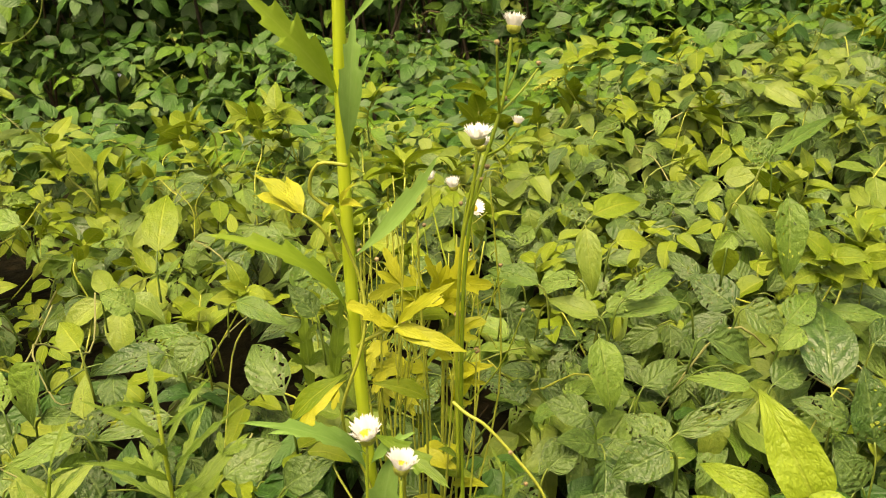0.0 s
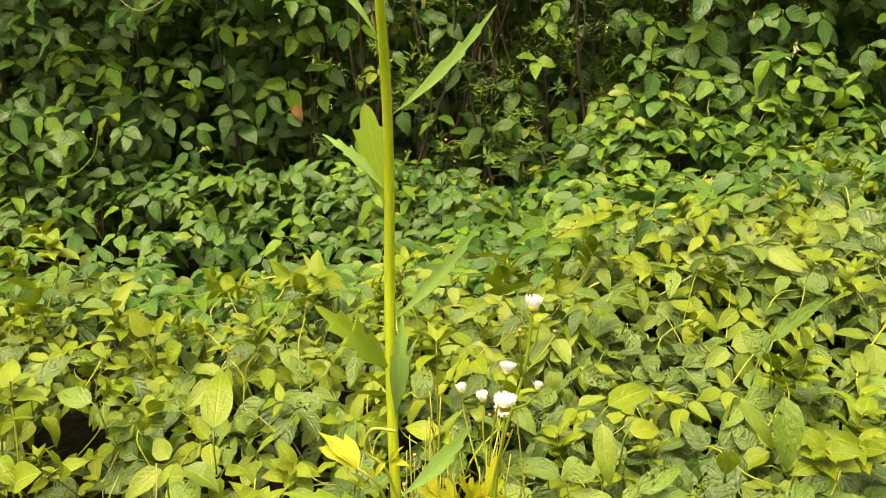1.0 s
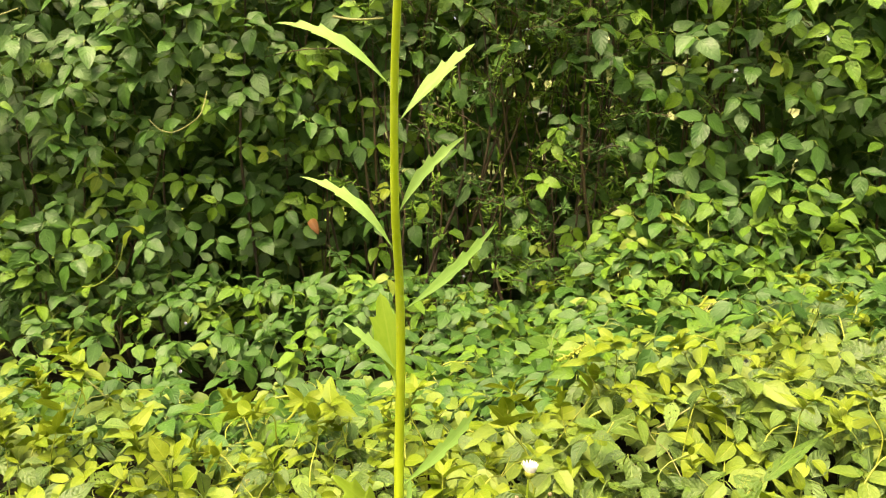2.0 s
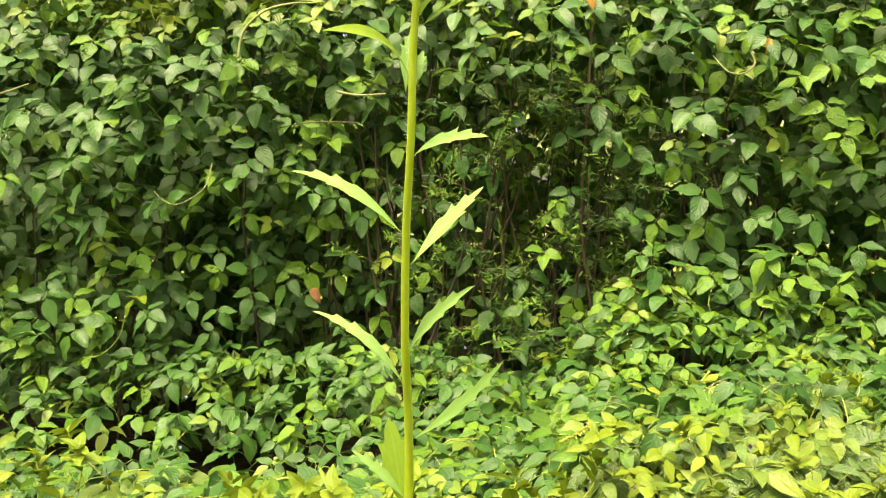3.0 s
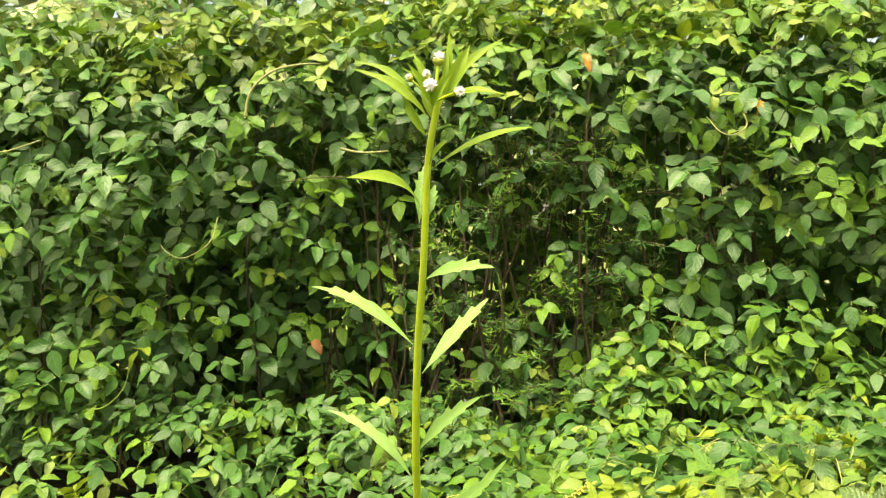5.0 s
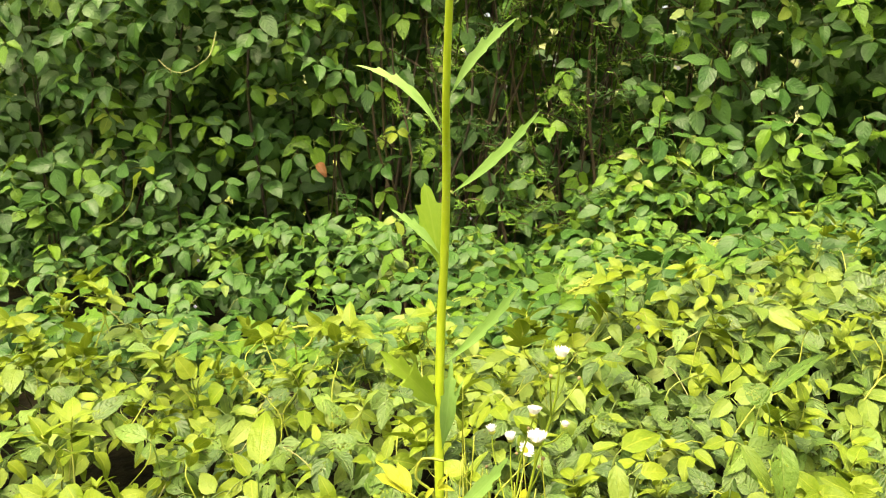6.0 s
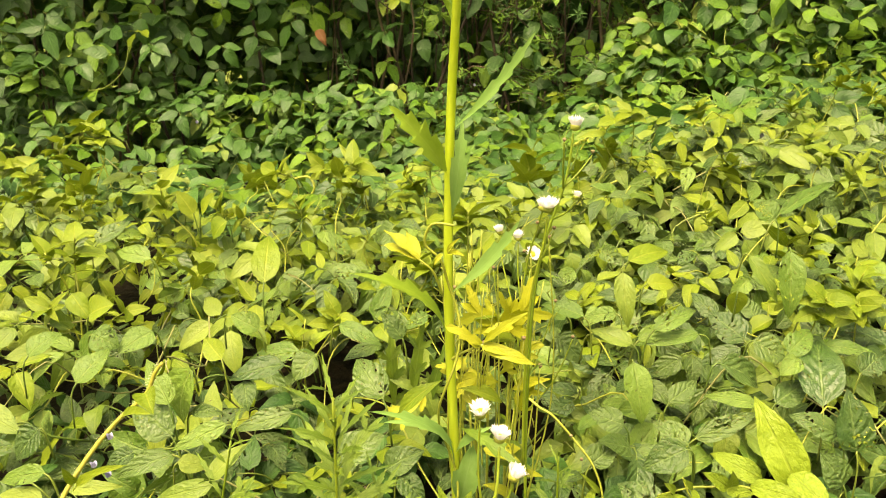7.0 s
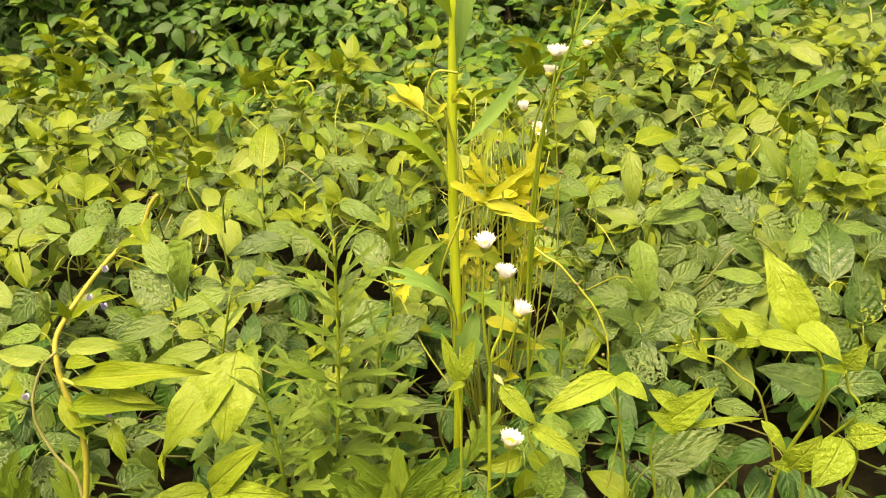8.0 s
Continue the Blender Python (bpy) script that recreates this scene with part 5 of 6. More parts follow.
    stalk(shoot, [(-0.1763, 0.2510, 0.5331), (-0.1602, 0.2470, 0.5284), (-0.1498, 0.2440, 0.5172)], 0.001, "side_stalk", STEM_YELLOW)
    small_flowers(shoot, ((-0.1575, 0.2660, 0.5776), (-0.1642, 0.2620, 0.5654), (-0.1555, 0.2580, 0.5637), (-0.1909, 0.2470, 0.5229), (-0.1514, 0.2430, 0.5199), (-0.1513, 0.2430, 0.5112)))
    big = thing("broad_leaf_vine", (-0.140, 0.330, SOIL), "vine with broad puckered yellow-green leaves", "vine", "broad vines")
    stalk(big, [(-0.140, 0.330, SOIL), (-0.133, 0.332, 0.44), (-0.1220, 0.3250, 0.5070), (-0.1227, 0.3180, 0.5165)], 0.0009, "petiole")
    free_leaf(big, (-0.1218, 0.3180, 0.5165), (-0.1219, 0.2900, 0.4804), 0.0284, LEAF_BROAD, (0.2, -1, 0.6), rows=14, fold=0.12, ripple=0.03)
    free_leaf(big, (-0.1239, 0.3160, 0.5116), (-0.1519, 0.2850, 0.4746), 0.0247, LEAF_BROAD, (-0.2, -1, 0.7), rows=14, fold=0.12, ripple=0.03)
    stalk(big, [(-0.140, 0.330, SOIL), (-0.145, 0.300, 0.40), (-0.1237, 0.2800, 0.4564), (-0.1254, 0.2780, 0.4604)], 0.0009, "petiole")
    free_leaf(big, (-0.1254, 0.2780, 0.4604), (-0.0928, 0.2700, 0.4925), 0.0145, LEAF_BROAD, (0, -1, 0.7), rows=14, fold=0.15)
    free_leaf(big, (-0.1245, 0.2770, 0.4599), (-0.0814, 0.2620, 0.4715), 0.0129, LEAF_BROAD, (0, -1, 0.9), rows=14, fold=0.15)
    free_leaf(big, (-0.1256, 0.2770, 0.4598), (-0.1526, 0.2620, 0.4590), 0.0129, LEAF_BROAD, (0, -1, 0.9), rows=14, fold=0.15)


def build_right_vine():
    vine = thing("broad_leaf_vine", (0.170, 0.365, SOIL), "vine with long pale yellow-green leaves and a thin shoot", "vine", "broad vines")
    stalk(vine, [(0.170, 0.365, SOIL), (0.168, 0.360, 0.44), (0.1800, 0.3500, 0.4982), (0.1709, 0.3500, 0.5269), (0.1665, 0.3520, 0.5300)], 0.0012, "main_stalk")
    free_leaf(vine, (0.1667, 0.3500, 0.5288), (0.1440, 0.3680, 0.5678), 0.0215, LEAF_BROAD, (-0.2, -1, 0.75), rows=14, fold=0.30, ripple=0.025)
    free_leaf(vine, (0.1513, 0.3580, 0.5267), (0.1270, 0.3720, 0.5322), 0.0125, LEAF_BROAD, (0.1, -1, 0.8), fold=0.2)
    free_leaf(vine, (0.1412, 0.3450, 0.5309), (0.1652, 0.3280, 0.5328), 0.0111, LEAF_BROAD, (0, -1, 0.9), fold=0.15)
    free_leaf(vine, (0.1604, 0.3450, 0.5395), (0.1740, 0.3250, 0.5305), 0.0152, LEAF_BROAD, (0.2, -1, 0.8), fold=0.15)
    free_leaf(vine, (0.1804, 0.3320, 0.5227), (0.1869, 0.3300, 0.5374), 0.0109, LEAF_BROAD, (0, -1, 0.6), fold=0.12)
    free_leaf(vine, (0.1812, 0.3320, 0.5212), (0.1649, 0.3250, 0.5261), 0.0052, LEAF_BROAD, (0, -0.7, 1), fold=0.2)
    stalk(vine, [(0.170, 0.365, 0.44), (0.1913, 0.3350, 0.4949), (0.1848, 0.3340, 0.5110), (0.1808, 0.3320, 0.5221)], 0.0009, "petiole")
    stalk(vine, [(0.1429, 0.3450, 0.5291), (0.1339, 0.3460, 0.5296), (0.1227, 0.3470, 0.5273), (0.1121, 0.3480, 0.5253), (0.0963, 0.3500, 0.5179)], 0.0008, "shoot", STEM_YELLOW)
    stalk(vine, [(0.168, 0.360, 0.44), (0.1477, 0.3450, 0.4963), (0.1352, 0.3460, 0.5080), (0.1244, 0.3470, 0.5161), (0.1140, 0.3480, 0.5187), (0.1080, 0.3480, 0.5308)], 0.0007, "shoot", STEM_YELLOW)
    free_leaf(vine, (0.1307, 0.3460, 0.5280), (0.1161, 0.3400, 0.5393), 0.0080, LEAF_BROAD, (0, -0.9, 0.7))
    free_leaf(vine, (0.1324, 0.3460, 0.5285), (0.1309, 0.3400, 0.5413), 0.0059, LEAF_BROAD, (0, -0.9, 0.7))
    free_leaf(vine, (0.1298, 0.3460, 0.5270), (0.1423, 0.3400, 0.5284), 0.0064, LEAF_BROAD, (0, -0.9, 0.7))
    free_leaf(vine, (0.1131, 0.3460, 0.5257), (0.1059, 0.3400, 0.5351), 0.0038, LEAF_BROAD, (0, -0.9, 0.7))
    free_leaf(vine, (0.1046, 0.3460, 0.5232), (0.0973, 0.3400, 0.5319), 0.0043, LEAF_BROAD, (0, -0.9, 0.7))
    free_leaf(vine, (0.1034, 0.3460, 0.5211), (0.0925, 0.3400, 0.5220), 0.0038, LEAF_BROAD, (0, -0.9, 0.7))
    free_leaf(vine, (0.1023, 0.3460, 0.5210), (0.1192, 0.3400, 0.5177), 0.0048, LEAF_BROAD, (0, -0.9, 0.7))
    free_leaf(vine, (0.1131, 0.3460, 0.5257), (0.1169, 0.3400, 0.5181), 0.0038, LEAF_BROAD, (0, -0.9, 0.7))
    free_leaf(vine, (0.1338, 0.3460, 0.5164), (0.1343, 0.3400, 0.5284), 0.0038, LEAF_BROAD, (0, -0.9, 0.7))
    low = thing("broad_leaf_vine", (0.085, 0.325, SOIL), "low vine with smooth bright elongated leaves", "vine", "broad vines")
    stalk(low, [(0.085, 0.325, SOIL), (0.082, 0.326, 0.44), (0.0707, 0.3180, 0.5072), (0.0693, 0.3180, 0.5166)], 0.0008, "petiole")
    free_leaf(low, (0.0693, 0.3180, 0.5172), (0.0358, 0.3000, 0.5017), 0.0137, LEAF_BROAD, (0, -0.9, 0.9), arch=0.14, fold=0.3)
    free_leaf(low, (0.0693, 0.3180, 0.5172), (0.0838, 0.3050, 0.5134), 0.0108, LEAF_BROAD, (0.1, -0.9, 0.9), arch=0.10)
    free_leaf(low, (0.0294, 0.3050, 0.4939), (0.0532, 0.2920, 0.4866), 0.0080, LEAF_BROAD, (0.1, -1, 0.7))
    free_leaf(low, (0.0135, 0.3120, 0.5109), (0.0309, 0.3000, 0.4975), 0.0097, LEAF_BROAD, (0, -1, 0.7))
    free_leaf(low, (0.0480, 0.3150, 0.4745), (0.0589, 0.3220, 0.4843), 0.0100, LEAF_MAT, (0, -1, 0.7))
    free_leaf(low, (0.0377, 0.3000, 0.4565), (0.0448, 0.3050, 0.4776), 0.0158, LEAF_MAT, (0, -1, 0.7))
    stalk(low, [(0.085, 0.325, SOIL), (0.060, 0.315, 0.43), (0.0306, 0.3060, 0.4821), (0.0292, 0.3050, 0.4936)], 0.0007, "petiole")
    fork = thing("broad_leaf_vine", (0.098, 0.318, SOIL), "low vine with broad bright yellow-green leaves", "vine", "broad vines")
    stalk(fork, [(0.098, 0.318, SOIL), (0.096, 0.315, 0.44), (0.0891, 0.3120, 0.4804), (0.0898, 0.3100, 0.4973)], 0.0008, "petiole")
    free_leaf(fork, (0.0913, 0.3100, 0.4958), (0.1145, 0.3050, 0.5215), 0.0146, LEAF_BROAD, (0, -1, 0.7), fold=0.15)
    free_leaf(fork, (0.0995, 0.3100, 0.5066), (0.0855, 0.3120, 0.5151), 0.0083, LEAF_BROAD, (0, -1, 0.7), fold=0.2)
    free_leaf(fork, (0.1007, 0.3090, 0.4948), (0.0845, 0.3050, 0.5067), 0.0082, LEAF_BROAD, (0, -1, 0.7), fold=0.2)
    free_leaf(fork, (0.1004, 0.3080, 0.4957), (0.1352, 0.3000, 0.5089), 0.0043, LEAF_BROAD, (0, -0.6, 1), kind="lance", fold=0.6)
    heart = thing("broad_leaf_vine", (0.165, 0.305, SOIL), "vine with bright heart-shaped leaves and a yellowed leaf", "vine", "broad vines")
    stalk(heart, [(0.165, 0.305, SOIL), (0.160, 0.302, 0.42), (0.1589, 0.3000, 0.4764), (0.1521, 0.3000, 0.4868), (0.1469, 0.3000, 0.4941), (0.1395, 0.3000, 0.5056), (0.1349, 0.3000, 0.5091)], 0.0008, "petiole", STEM_YELLOW)
    free_leaf(heart, (0.1511, 0.3000, 0.4851), (0.1597, 0.2960, 0.5064), 0.0137, LEAF_BROAD, (0, -1, 0.6), fold=0.1)
    free_leaf(heart, (0.1524, 0.3000, 0.4846), (0.1404, 0.2960, 0.4893), 0.0052, LEAF_BROAD, (0, -0.8, 0.8))
    free_leaf(heart, (0.1349, 0.3000, 0.5091), (0.1467, 0.2960, 0.4949), 0.0061, LEAF_BROAD, (0.5, -1, 0.4), fold=0.4)
    free_leaf(heart, (0.1725, 0.3000, 0.5032), (0.1592, 0.2880, 0.4834), 0.0173, LEAF_BROAD, (0, -1, 0.6), fold=0.12)
    free_leaf(heart, (0.1752, 0.3020, 0.5031), (0.1897, 0.2950, 0.5105), 0.0118, LEAF_BROAD, (0, -1, 0.7), fold=0.12)
    free_leaf(heart, (0.1794, 0.3100, 0.5091), (0.1969, 0.3120, 0.5140), 0.0098, LEAF_MAT, (0, -0.9, 0.8))
    stalk(heart, [(0.165, 0.305, 0.42), (0.1808, 0.3020, 0.4867), (0.1744, 0.3020, 0.5021)], 0.0008, "petiole")
    pair = thing("seedling", (-0.0065, 0.315, SOIL), "young plant with a pair of upright yellow-green leaves", "seedling")
    stalk(pair, [(-0.0065, 0.315, SOIL), (-0.0048, 0.3150, 0.4590), (-0.0072, 0.3150, 0.5087)], 0.0008, "main_stalk")
    free_leaf(pair, (-0.0077, 0.3150, 0.5087), (-0.0162, 0.3200, 0.5331), 0.0076, LEAF_BROAD, (0.1, -1, 0.7), fold=0.12)
    free_leaf(pair, (-0.0066, 0.3150, 0.5100), (-0.0006, 0.3200, 0.5312), 0.0080, LEAF_BROAD, (-0.1, -1, 0.7), fold=0.12)
    free_leaf(pair, (-0.0041, 0.3150, 0.5090), (-0.0129, 0.3080, 0.5077), 0.0039, LEAF_BROAD, (0, -0.7, 1))
    cane = thing("dry_stalk", (0.060, 0.335, SOIL), "bent pale yellow dry stalk with withered bits", "stalk")
    stalk(cane, [(0.0266, 0.3450, 0.5720), (0.0324, 0.3420, 0.5686), (0.0393, 0.3400, 0.5653), (0.0504, 0.3380, 0.5537), (0.0599, 0.3360, 0.5420), (0.0660, 0.3350, 0.5257), (0.0687, 0.3350, 0.5006), (0.0760, 0.3350, 0.4707), (0.062, 0.335, SOIL)], 0.0007, "main_stalk", STEM_YELLOW)
    for spot in ((0.0543, 0.3350, 0.5449), (0.0641, 0.3340, 0.5203), (0.0631, 0.3340, 0.5122), (0.0484, 0.3360, 0.5572)):
        build_dry_head(cane, spot, 0.0009)
    free_leaf(cane, (0.0648, 0.3350, 0.5262), (0.0536, 0.3300, 0.5403), 0.0031, LEAF_BROAD, (0, -1, 0.7), fold=0.5)
    free_leaf(cane, (0.0673, 0.3350, 0.5136), (0.0570, 0.3300, 0.5212), 0.0036, LEAF_BROAD, (0, -1, 0.7), fold=0.5)
    free_leaf(cane, (0.0623, 0.3350, 0.5292), (0.0541, 0.3300, 0.5152), 0.0042, LEAF_BROAD, (0, -1, 0.7), fold=0.5)


build_left_shoot()
build_right_vine()


def ragged_leaf(owner, base, tip, width):
    part("leaf", cut_leaf(base, tip, width * 1.30, (0, -0.9, 0.8), 2).mesh("leaf", LEAF_YELLOW), owner)


def build_twining_vine():
    """A yellowed vine that climbs the weed's stem, with ragged lobed leaves."""
    vine = thing("twining_vine", (-0.012, 0.415, SOIL), "yellowing vine twined round the weed stem, ragged leaves", "vine")
    pts = []
    for k in range(18):
        z = SOIL + 0.01 + 0.012 * k * 1.28
        a = 0.9 * k
        pts.append((-0.020 + 0.0062 * math.cos(a), 0.408 - 0.02 * k / 17 + 0.0062 * math.sin(a), z))
    pts += [(-0.034, 0.388, 0.640), (-0.030, 0.386, 0.652), (-0.018, 0.385, 0.652)]
    part("main_stalk", tube(Geo(), pts, [0.0008] * len(pts), 6, 0, 4).mesh("main_stalk", STEM_YELLOW), vine)
    free_leaf(vine, (-0.0367, 0.384, 0.6323), (-0.061, 0.396, 0.6352), 0.007, LEAF_YELLOW, (0, -0.4, 1), "yellow ragged leaf", kind="lance", ripple=0.03)
    free_leaf(vine, (-0.0367, 0.384, 0.6323), (-0.0575, 0.396, 0.6449), 0.0075, LEAF_YELLOW, (0, -0.4, 1), "yellow ragged leaf", kind="lance", ripple=0.03)
    free_leaf(vine, (-0.0367, 0.384, 0.6323), (-0.0465, 0.396, 0.6437), 0.0075, LEAF_YELLOW, (0, -0.4, 1), "yellow ragged leaf", kind="lance", ripple=0.03)
    free_leaf(vine, (-0.0367, 0.384, 0.6323), (-0.0415, 0.396, 0.6338), 0.005, LEAF_YELLOW, (0, -0.4, 1), "yellow ragged leaf", kind="lance", ripple=0.03)
    stalk(vine, [(-0.0242, 0.392, 0.6094), (-0.029, 0.386, 0.6248), (-0.0367, 0.384, 0.6323)], 0.0008, "side_stalk", STEM_YELLOW)
    free_leaf(vine, (-0.0211, 0.384, 0.6363), (-0.0115, 0.382, 0.6365), 0.004, LEAF_YELLOW, (0, -0.7, 1), fold=0.7)
    free_leaf(vine, (-0.0211, 0.384, 0.6363), (-0.0141, 0.382, 0.6455), 0.003, LEAF_YELLOW, (0, -0.7, 1), fold=0.7)
    free_leaf(vine, (-0.0234, 0.384, 0.6362), (-0.028, 0.382, 0.6297), 0.003, LEAF_YELLOW, (0, -0.7, 1), fold=0.7)
    stalk(vine, [(-0.0186, 0.3980, 0.5682), (-0.0139, 0.3950, 0.5730), (-0.0075, 0.3940, 0.5769), (-0.0003, 0.3960, 0.5794)], 0.0010, "side_stalk", STEM_YELLOW)
    free_leaf(vine, (-0.0016, 0.3960, 0.5794), (-0.0217, 0.3900, 0.5907), 0.0080, LEAF_YELLOW, (0, -0.9, 0.8), kind="lobed", teeth=3, depth=0.4)
    free_leaf(vine, (-0.0011, 0.3960, 0.5799), (0.0244, 0.3900, 0.6027), 0.0061, LEAF_YELLOW, (0, -0.9, 0.8), kind="lance", teeth=3, depth=0.3)
    free_leaf(vine, (-0.0011, 0.3960, 0.5784), (0.0287, 0.3900, 0.5695), 0.0085, LEAF_YELLOW, (0, -0.9, 0.8), ripple=0.03)
    free_leaf(vine, (-0.0016, 0.3960, 0.5789), (0.0137, 0.3900, 0.5763), 0.0057, LEAF_YELLOW, (0, -0.9, 0.8))
    free_leaf(vine, (-0.0028, 0.3960, 0.5783), (-0.0127, 0.3900, 0.5858), 0.0061, LEAF_YELLOW, (0, -0.9, 0.8))
    tall = thing("yellow_leaf_weed", (0.012, 0.47, SOIL), "weed with soft yellow spotted leaves", "weed")
    stalk(tall, [(0.012, 0.47, SOIL), (0.013, 0.47, 0.46), (0.014, 0.468, 0.57)], 0.0013, "main_stalk", STEM_YELLOW)
    ragged_leaf(tall, (0.0076, 0.4700, 0.5591), (-0.0186, 0.4550, 0.5833), 0.0188)
    ragged_leaf(tall, (0.0085, 0.4700, 0.5576), (0.0307, 0.4550, 0.5895), 0.0223)
    ragged_leaf(tall, (0.0091, 0.4700, 0.5566), (0.0161, 0.4550, 0.5867), 0.0171)
    ragged_leaf(tall, (0.0060, 0.4700, 0.5262), (0.0320, 0.4550, 0.5598), 0.0131)
    ragged_leaf(tall, (-0.0032, 0.4700, 0.5258), (-0.0239, 0.4550, 0.5258), 0.0160)
    ragged_leaf(tall, (0.0075, 0.4700, 0.5212), (-0.0104, 0.4550, 0.5297), 0.0097)
    free_leaf(tall, (0.0152, 0.4700, 0.5171), (0.0403, 0.4550, 0.5342), 0.0086, LEAF_YELLOW, (0, -0.9, 0.8), fold=0.15, ripple=0.03, kind="lance")
    ragged_leaf(tall, (-0.0252, 0.4700, 0.5130), (0.0037, 0.4550, 0.5097), 0.0126)
    ragged_leaf(tall, (-0.0402, 0.4700, 0.5134), (-0.0666, 0.4550, 0.4929), 0.0137)
    ragged_leaf(tall, (-0.0153, 0.4700, 0.5388), (-0.0282, 0.4550, 0.5322), 0.0114)
    ragged_leaf(tall, (0.0184, 0.4700, 0.4993), (0.0338, 0.4550, 0.5346), 0.0114)
    r = random.Random(15)
    for k in range(14):
        root = Vector((0.013 + r.gauss(0, 0.012), 0.462 + r.gauss(0, 0.012), r.uniform(0.43, 0.58)))
        turn = r.uniform(0, 6.28)
        tip = root + Vector((math.cos(turn), 0.6 * math.sin(turn) - 0.3, r.uniform(-0.4, 0.7))).normalized() * r.uniform(0.014, 0.028)
        free_leaf(tall, root, tip, r.uniform(0.006, 0.012), LEAF_YELLOW if k % 3 else LEAF_YOUNG, (0, -0.5, 1), r=r)


build_twining_vine()


# ---- shoots, tendrils and small things over the mat and the hedge ----
def build_shoot(seed):
    """A young shoot tip with a few small yellow-green leaves, its foot at the origin."""
    r = random.Random(seed)
    shoot = thing("vine_shoot", (0, 0, 0), "slender young vine shoot with small yellow-green leaves", "vine", "vine shoots")
    pts = [Vector((0, 0, -0.04)), Vector((r.gauss(0, 0.006), r.gauss(0, 0.006), 0.02)), Vector((r.gauss(0, 0.015), r.gauss(0, 0.01), 0.055)), Vector((r.gauss(0, 0.025), r.gauss(0, 0.015), 0.085))]
    stalk(shoot, pts, 0.0009, "stalk", STEM_YELLOW)
    for k in range(r.randint(9, 13)):
        root = pts[2].lerp(pts[3], r.random())
        turn = r.uniform(0, 6.28)
        tip = root + Vector((math.cos(turn), math.sin(turn) - 0.3, r.uniform(-0.2, 0.8))).normalized() * r.uniform(0.016, 0.036)
        free_leaf(shoot, root, tip, r.uniform(0.007, 0.017), LEAF_YOUNG, (0, -0.6, 1), r=r)
    return shoot


r = random.Random(77)
shoots = [build_shoot(500 + k) for k in range(4)]
for k in range(120):
    x = r.uniform(-0.85, 0.75)
    y = r.uniform(0.58, 0.98 + 0.17 * step(x, 0.1, 0.4))
    m = pose(x, y, mat_top(x, y) - 0.01, r.gauss(0, 18), r.gauss(0, 18), r.uniform(0, 360)) @ Matrix.Scale(r.uniform(0.75, 1.15), 4)
    if k < 4:
        shoots[k].matrix_basis = m
    else:
        ob = copy_thing(shoots[k % 4], m)
        ob.scale = [r.uniform(0.55, 1.15)] * 3


def build_tendril(points, thick, label, material=None, leaves=()):
    tendril = thing("tendril", points[0], label, "vine tendril", "tendrils")
    stalk(tendril, points, thick, "coil", material or TENDRIL)
    for base, tip, width in leaves:
        free_leaf(tendril, base, tip, width, LEAF_YOUNG)


build_tendril([(0.190, 1.40, 0.520), (0.205, 1.40, 0.545), (0.245, 1.41, 0.580), (0.300, 1.43, 0.592), (0.335, 1.45, 0.615), (0.350, 1.45, 0.635)], 0.0028, "arching young vine tip with yellow-green leaves", STEM_YELLOW,
              (((0.300, 1.43, 0.592), (0.36, 1.43, 0.575), 0.034), ((0.335, 1.45, 0.612), (0.38, 1.44, 0.630), 0.018), ((0.32, 1.44, 0.602), (0.315, 1.44, 0.632), 0.015), ((0.205, 1.40, 0.543), (0.180, 1.39, 0.525), 0.012)))
build_tendril([(-0.42, 1.05, 0.470), (-0.365, 1.05, 0.478), (-0.315, 1.05, 0.500), (-0.284, 1.05, 0.528), (-0.290, 1.05, 0.548), (-0.312, 1.05, 0.545)], 0.0022, "curling pale vine tip over the mat", STEM_YELLOW)
build_tendril([(0.175, 0.95, 0.490), (0.143, 0.95, 0.512), (0.120, 0.94, 0.545), (0.112, 0.93, 0.570), (0.125, 0.93, 0.580)], 0.0020, "curling pale vine tip over the mat", STEM_YELLOW)
build_tendril([(0.36, 1.0, 0.56), (0.30, 1.0, 0.60), (0.24, 1.0, 0.635), (0.21, 1.0, 0.645)], 0.0020, "straight pale runner over the mat", STEM_YELLOW)
build_tendril([(-0.534, 1.50, 1.217), (-0.529, 1.50, 1.252), (-0.514, 1.50, 1.280), (-0.478, 1.50, 1.307), (-0.430, 1.51, 1.321), (-0.398, 1.56, 1.334)], 0.0028, "thick tan hooked tendril hanging from the hedge")
build_tendril([(-0.632, 1.60, 1.02), (-0.625, 1.55, 0.972), (-0.648, 1.54, 0.948), (-0.682, 1.54, 0.934), (-0.710, 1.54, 0.941), (-0.735, 1.55, 0.961)], 0.0012, "tan tendril with withered buds on the hedge")
build_tendril([(0.455, 1.62, 1.23), (0.450, 1.57, 1.197), (0.425, 1.56, 1.177), (0.398, 1.56, 1.183), (0.380, 1.60, 1.220)], 0.0018, "looped tan tendril hanging from the hedge")
build_tendril([(-0.88, 1.52, 0.62), (-0.83, 1.50, 0.63), (-0.79, 1.50, 0.665), (-0.775, 1.50, 0.71)], 0.0014, "curved green tendril at the foot of the hedge", PETIOLE)
build_tendril([(-1.08, 1.50, 1.150), (-1.03, 1.49, 1.155), (-0.972, 1.50, 1.176)], 0.0020, "thick tan tendril on the hedge")
build_tendril([(-0.363, 1.60, 1.164), (-0.312, 1.58, 1.153), (-0.262, 1.60, 1.158)], 0.0030, "thick tan tendril on the hedge")


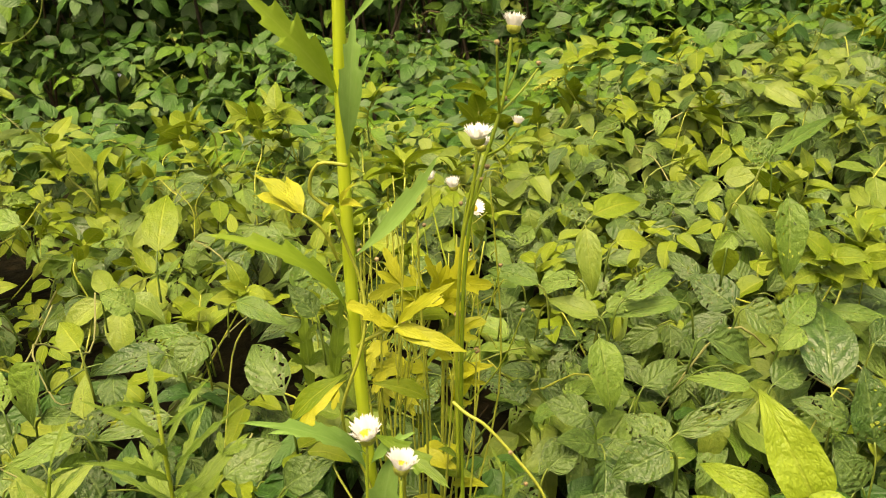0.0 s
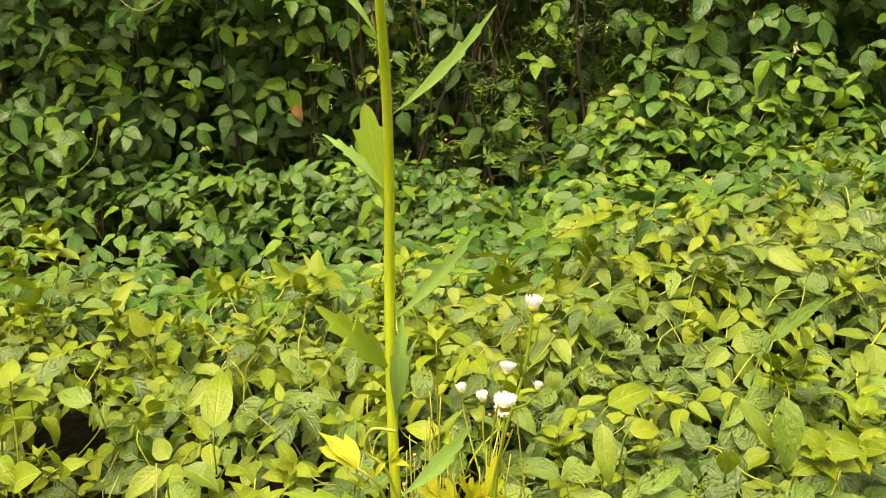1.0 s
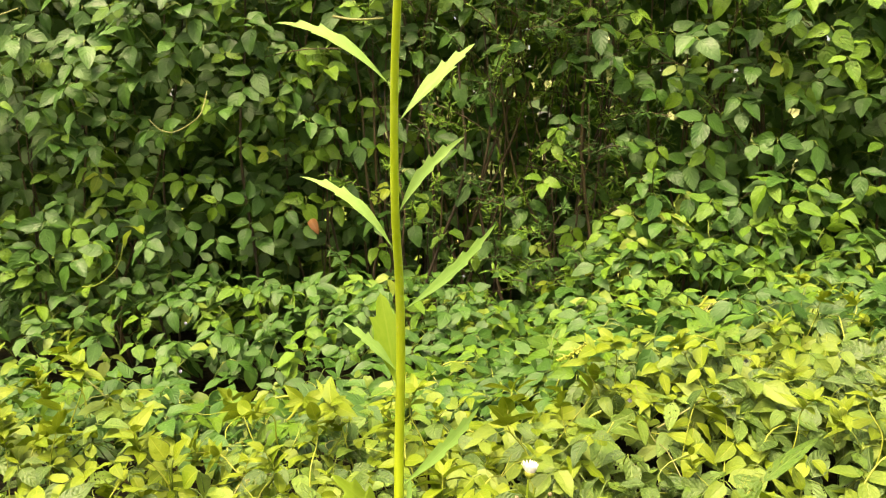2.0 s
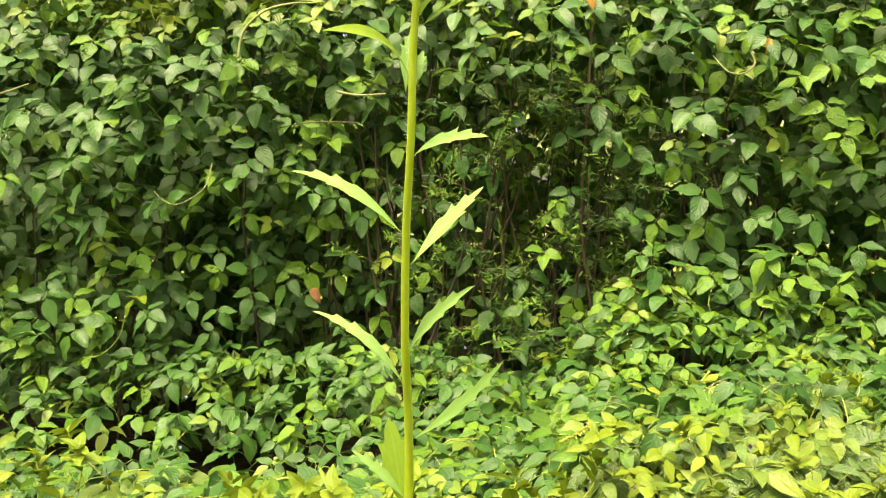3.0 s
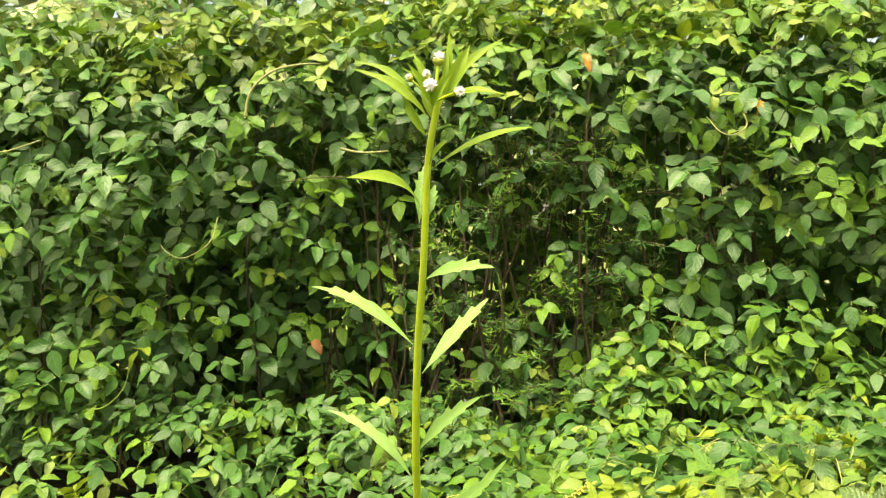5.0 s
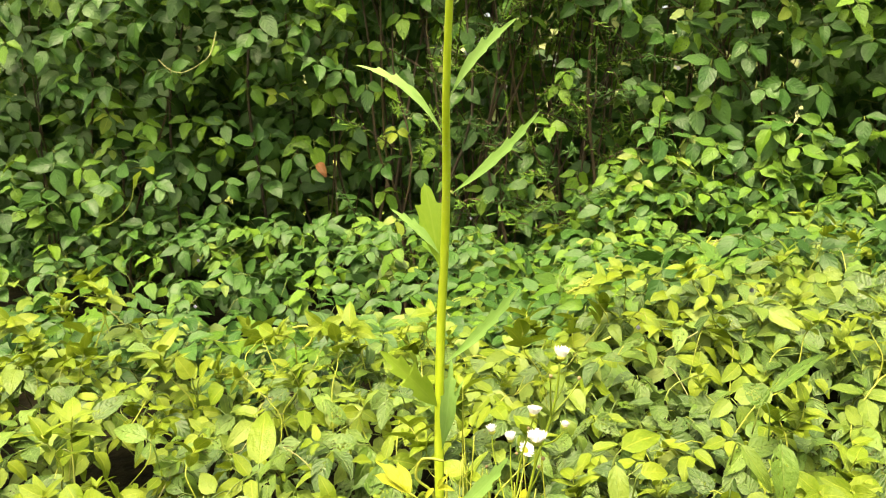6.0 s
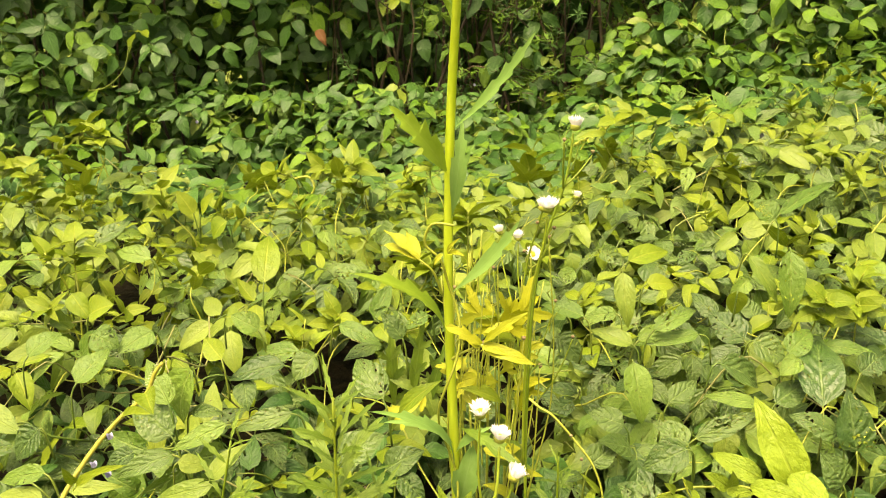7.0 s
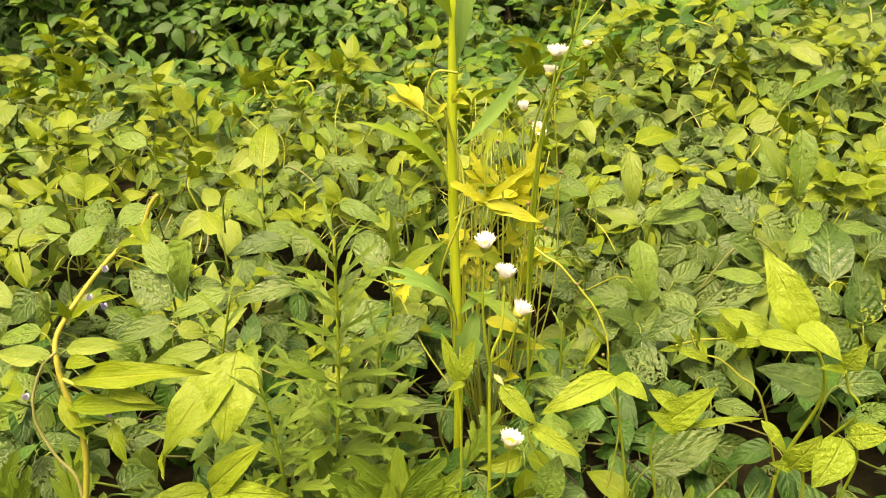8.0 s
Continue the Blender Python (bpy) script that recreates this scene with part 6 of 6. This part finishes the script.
def build_seed_spike(base, tip):
    """A slender spike of small pale buds rising from the vines."""
    r = random.Random(44)
    spike = thing("flower_spike", base, "slender pale yellow-green flower spike above the vines", "flower spike")
    b, t = Vector(base), Vector(tip)
    stalk(spike, [b - Vector((0, 0, 0.03)), b.lerp(t, 0.5) + Vector((0, 0, 0.004)), t], 0.0012, "main_stalk", STEM_YELLOW)
    for k in range(30):
        root = b.lerp(t, 0.15 + 0.85 * k / 29) + Vector((0, 0, 0.003))
        way = Vector((r.gauss(0, 1), r.gauss(-0.4, 0.6), r.gauss(0.4, 0.6))).normalized()
        m = aim(root, root + way, (0, -1, 0.3)) @ pose(0, 0, 0, -90)
        part("bud", lathe(Geo(), [(0.0005, 0), (0.0012, 0.0018), (0.0014, 0.0040), (0.0004, 0.0070)], m, 7).mesh("bud", CUP), spike)


build_seed_spike((0.075, 1.1, 0.587), (0.1232, 1.1, 0.6217))


def build_feathery_shrub():
    """Narrow-leaved twigs in the thin middle of the hedge."""
    r = random.Random(91)
    shrub = thing("feathery_shrub", (0.0, 1.85, SOIL), "dark narrow-leaved shrub growing through the hedge", "shrub")
    for k in range(230):
        root = Vector((r.gauss(0.06, 0.20), r.uniform(1.66, 1.92), r.uniform(0.52, 1.22)))
        tip = root + Vector((r.gauss(0, 0.08), r.uniform(-0.12, 0.02), r.uniform(-0.02, 0.13)))
        g = Geo()
        tube(g, [root, root.lerp(tip, 0.5) + Vector((0, 0, 0.01)), tip], [0.0016, 0.0013, 0.0008], 4, 1, 3)
        for q in range(26):
            spot = root.lerp(tip, (q + 1) / 27)
            out = Vector((r.gauss(0, 1), r.gauss(-0.3, 0.8), r.gauss(0.3, 0.7))).normalized()
            blade(g, r.uniform(0.014, 0.028), r.uniform(0.004, 0.006), aim(spot, spot + out, (0, -0.5, 1)), "lance", 3, 0.2, 0.1, r=r)
        part("sprig", g.mesh("sprig", LEAF_MID if k % 3 else LEAF_DEEP, TWIG), shrub)


build_feathery_shrub()


def single_leaf(name, base, tip, width, material, up, label, category="leaf"):
    tagged(new(name, leaf_between(base, tip, width, up, kind="ovate", rows=10, fold=0.5, droop=0.1, arch=0.1, ripple=0.03).mesh(name, material)), label, category)


single_leaf("dead_leaf", (-0.468, 1.77, 0.745), (-0.446, 1.76, 0.712), 0.022, LEAF_BROWN, (0.2, -1, 0.3), "curled dead brown leaf caught in the hedge")
single_leaf("withered_leaf", (0.137, 1.575, 1.345), (0.149, 1.560, 1.303), 0.019, LEAF_ORANGE, (0.2, -1, 0.2), "small orange withered leaf on the hedge")
single_leaf("withered_leaf", (0.478, 1.575, 1.245), (0.470, 1.565, 1.215), 0.016, LEAF_ORANGE, (0.2, -1, 0.2), "small orange withered leaf on the hedge")
single_leaf("dead_leaf", (-0.060, 0.450, 0.384), (-0.046, 0.440, 0.392), 0.012, LEAF_BROWN, (0, -0.6, 1), "dead brown leaf lying on the soil")
single_leaf("seed_pod", (-0.325, 1.30, 0.450), (-0.303, 1.30, 0.475), 0.024, TENDRIL, (0.2, -1, 0.2), "pale dried seed pod on the vine mat", "seed pod")


def build_blue_flower(spot, kindred="blue flowers"):
    bloom = thing("wild_flower", spot, "tiny blue flower among the vine leaves", "flower", kindred)
    small_flowers(bloom, (spot,), 0.004)


for spot in ((-0.555, 1.27, 0.515), (-0.585, 1.36, 0.580), (0.38, 1.50, 0.60), (-0.10, 1.60, 0.64), (0.16, 0.95, 0.585), (0.30, 0.98, 0.63)):
    build_blue_flower(spot)


def build_fallen_twig():
    twig = tube(Geo(), [(-0.085, 0.455, 0.442), (-0.068, 0.450, 0.434), (-0.045, 0.448, 0.424)], [0.0012, 0.0012, 0.0009], 6, 0, 4)
    tagged(new("fallen_twig", twig.mesh("fallen_twig", TWIG)), "reddish brown dead twig lying among the stems", "twig")


build_fallen_twig()
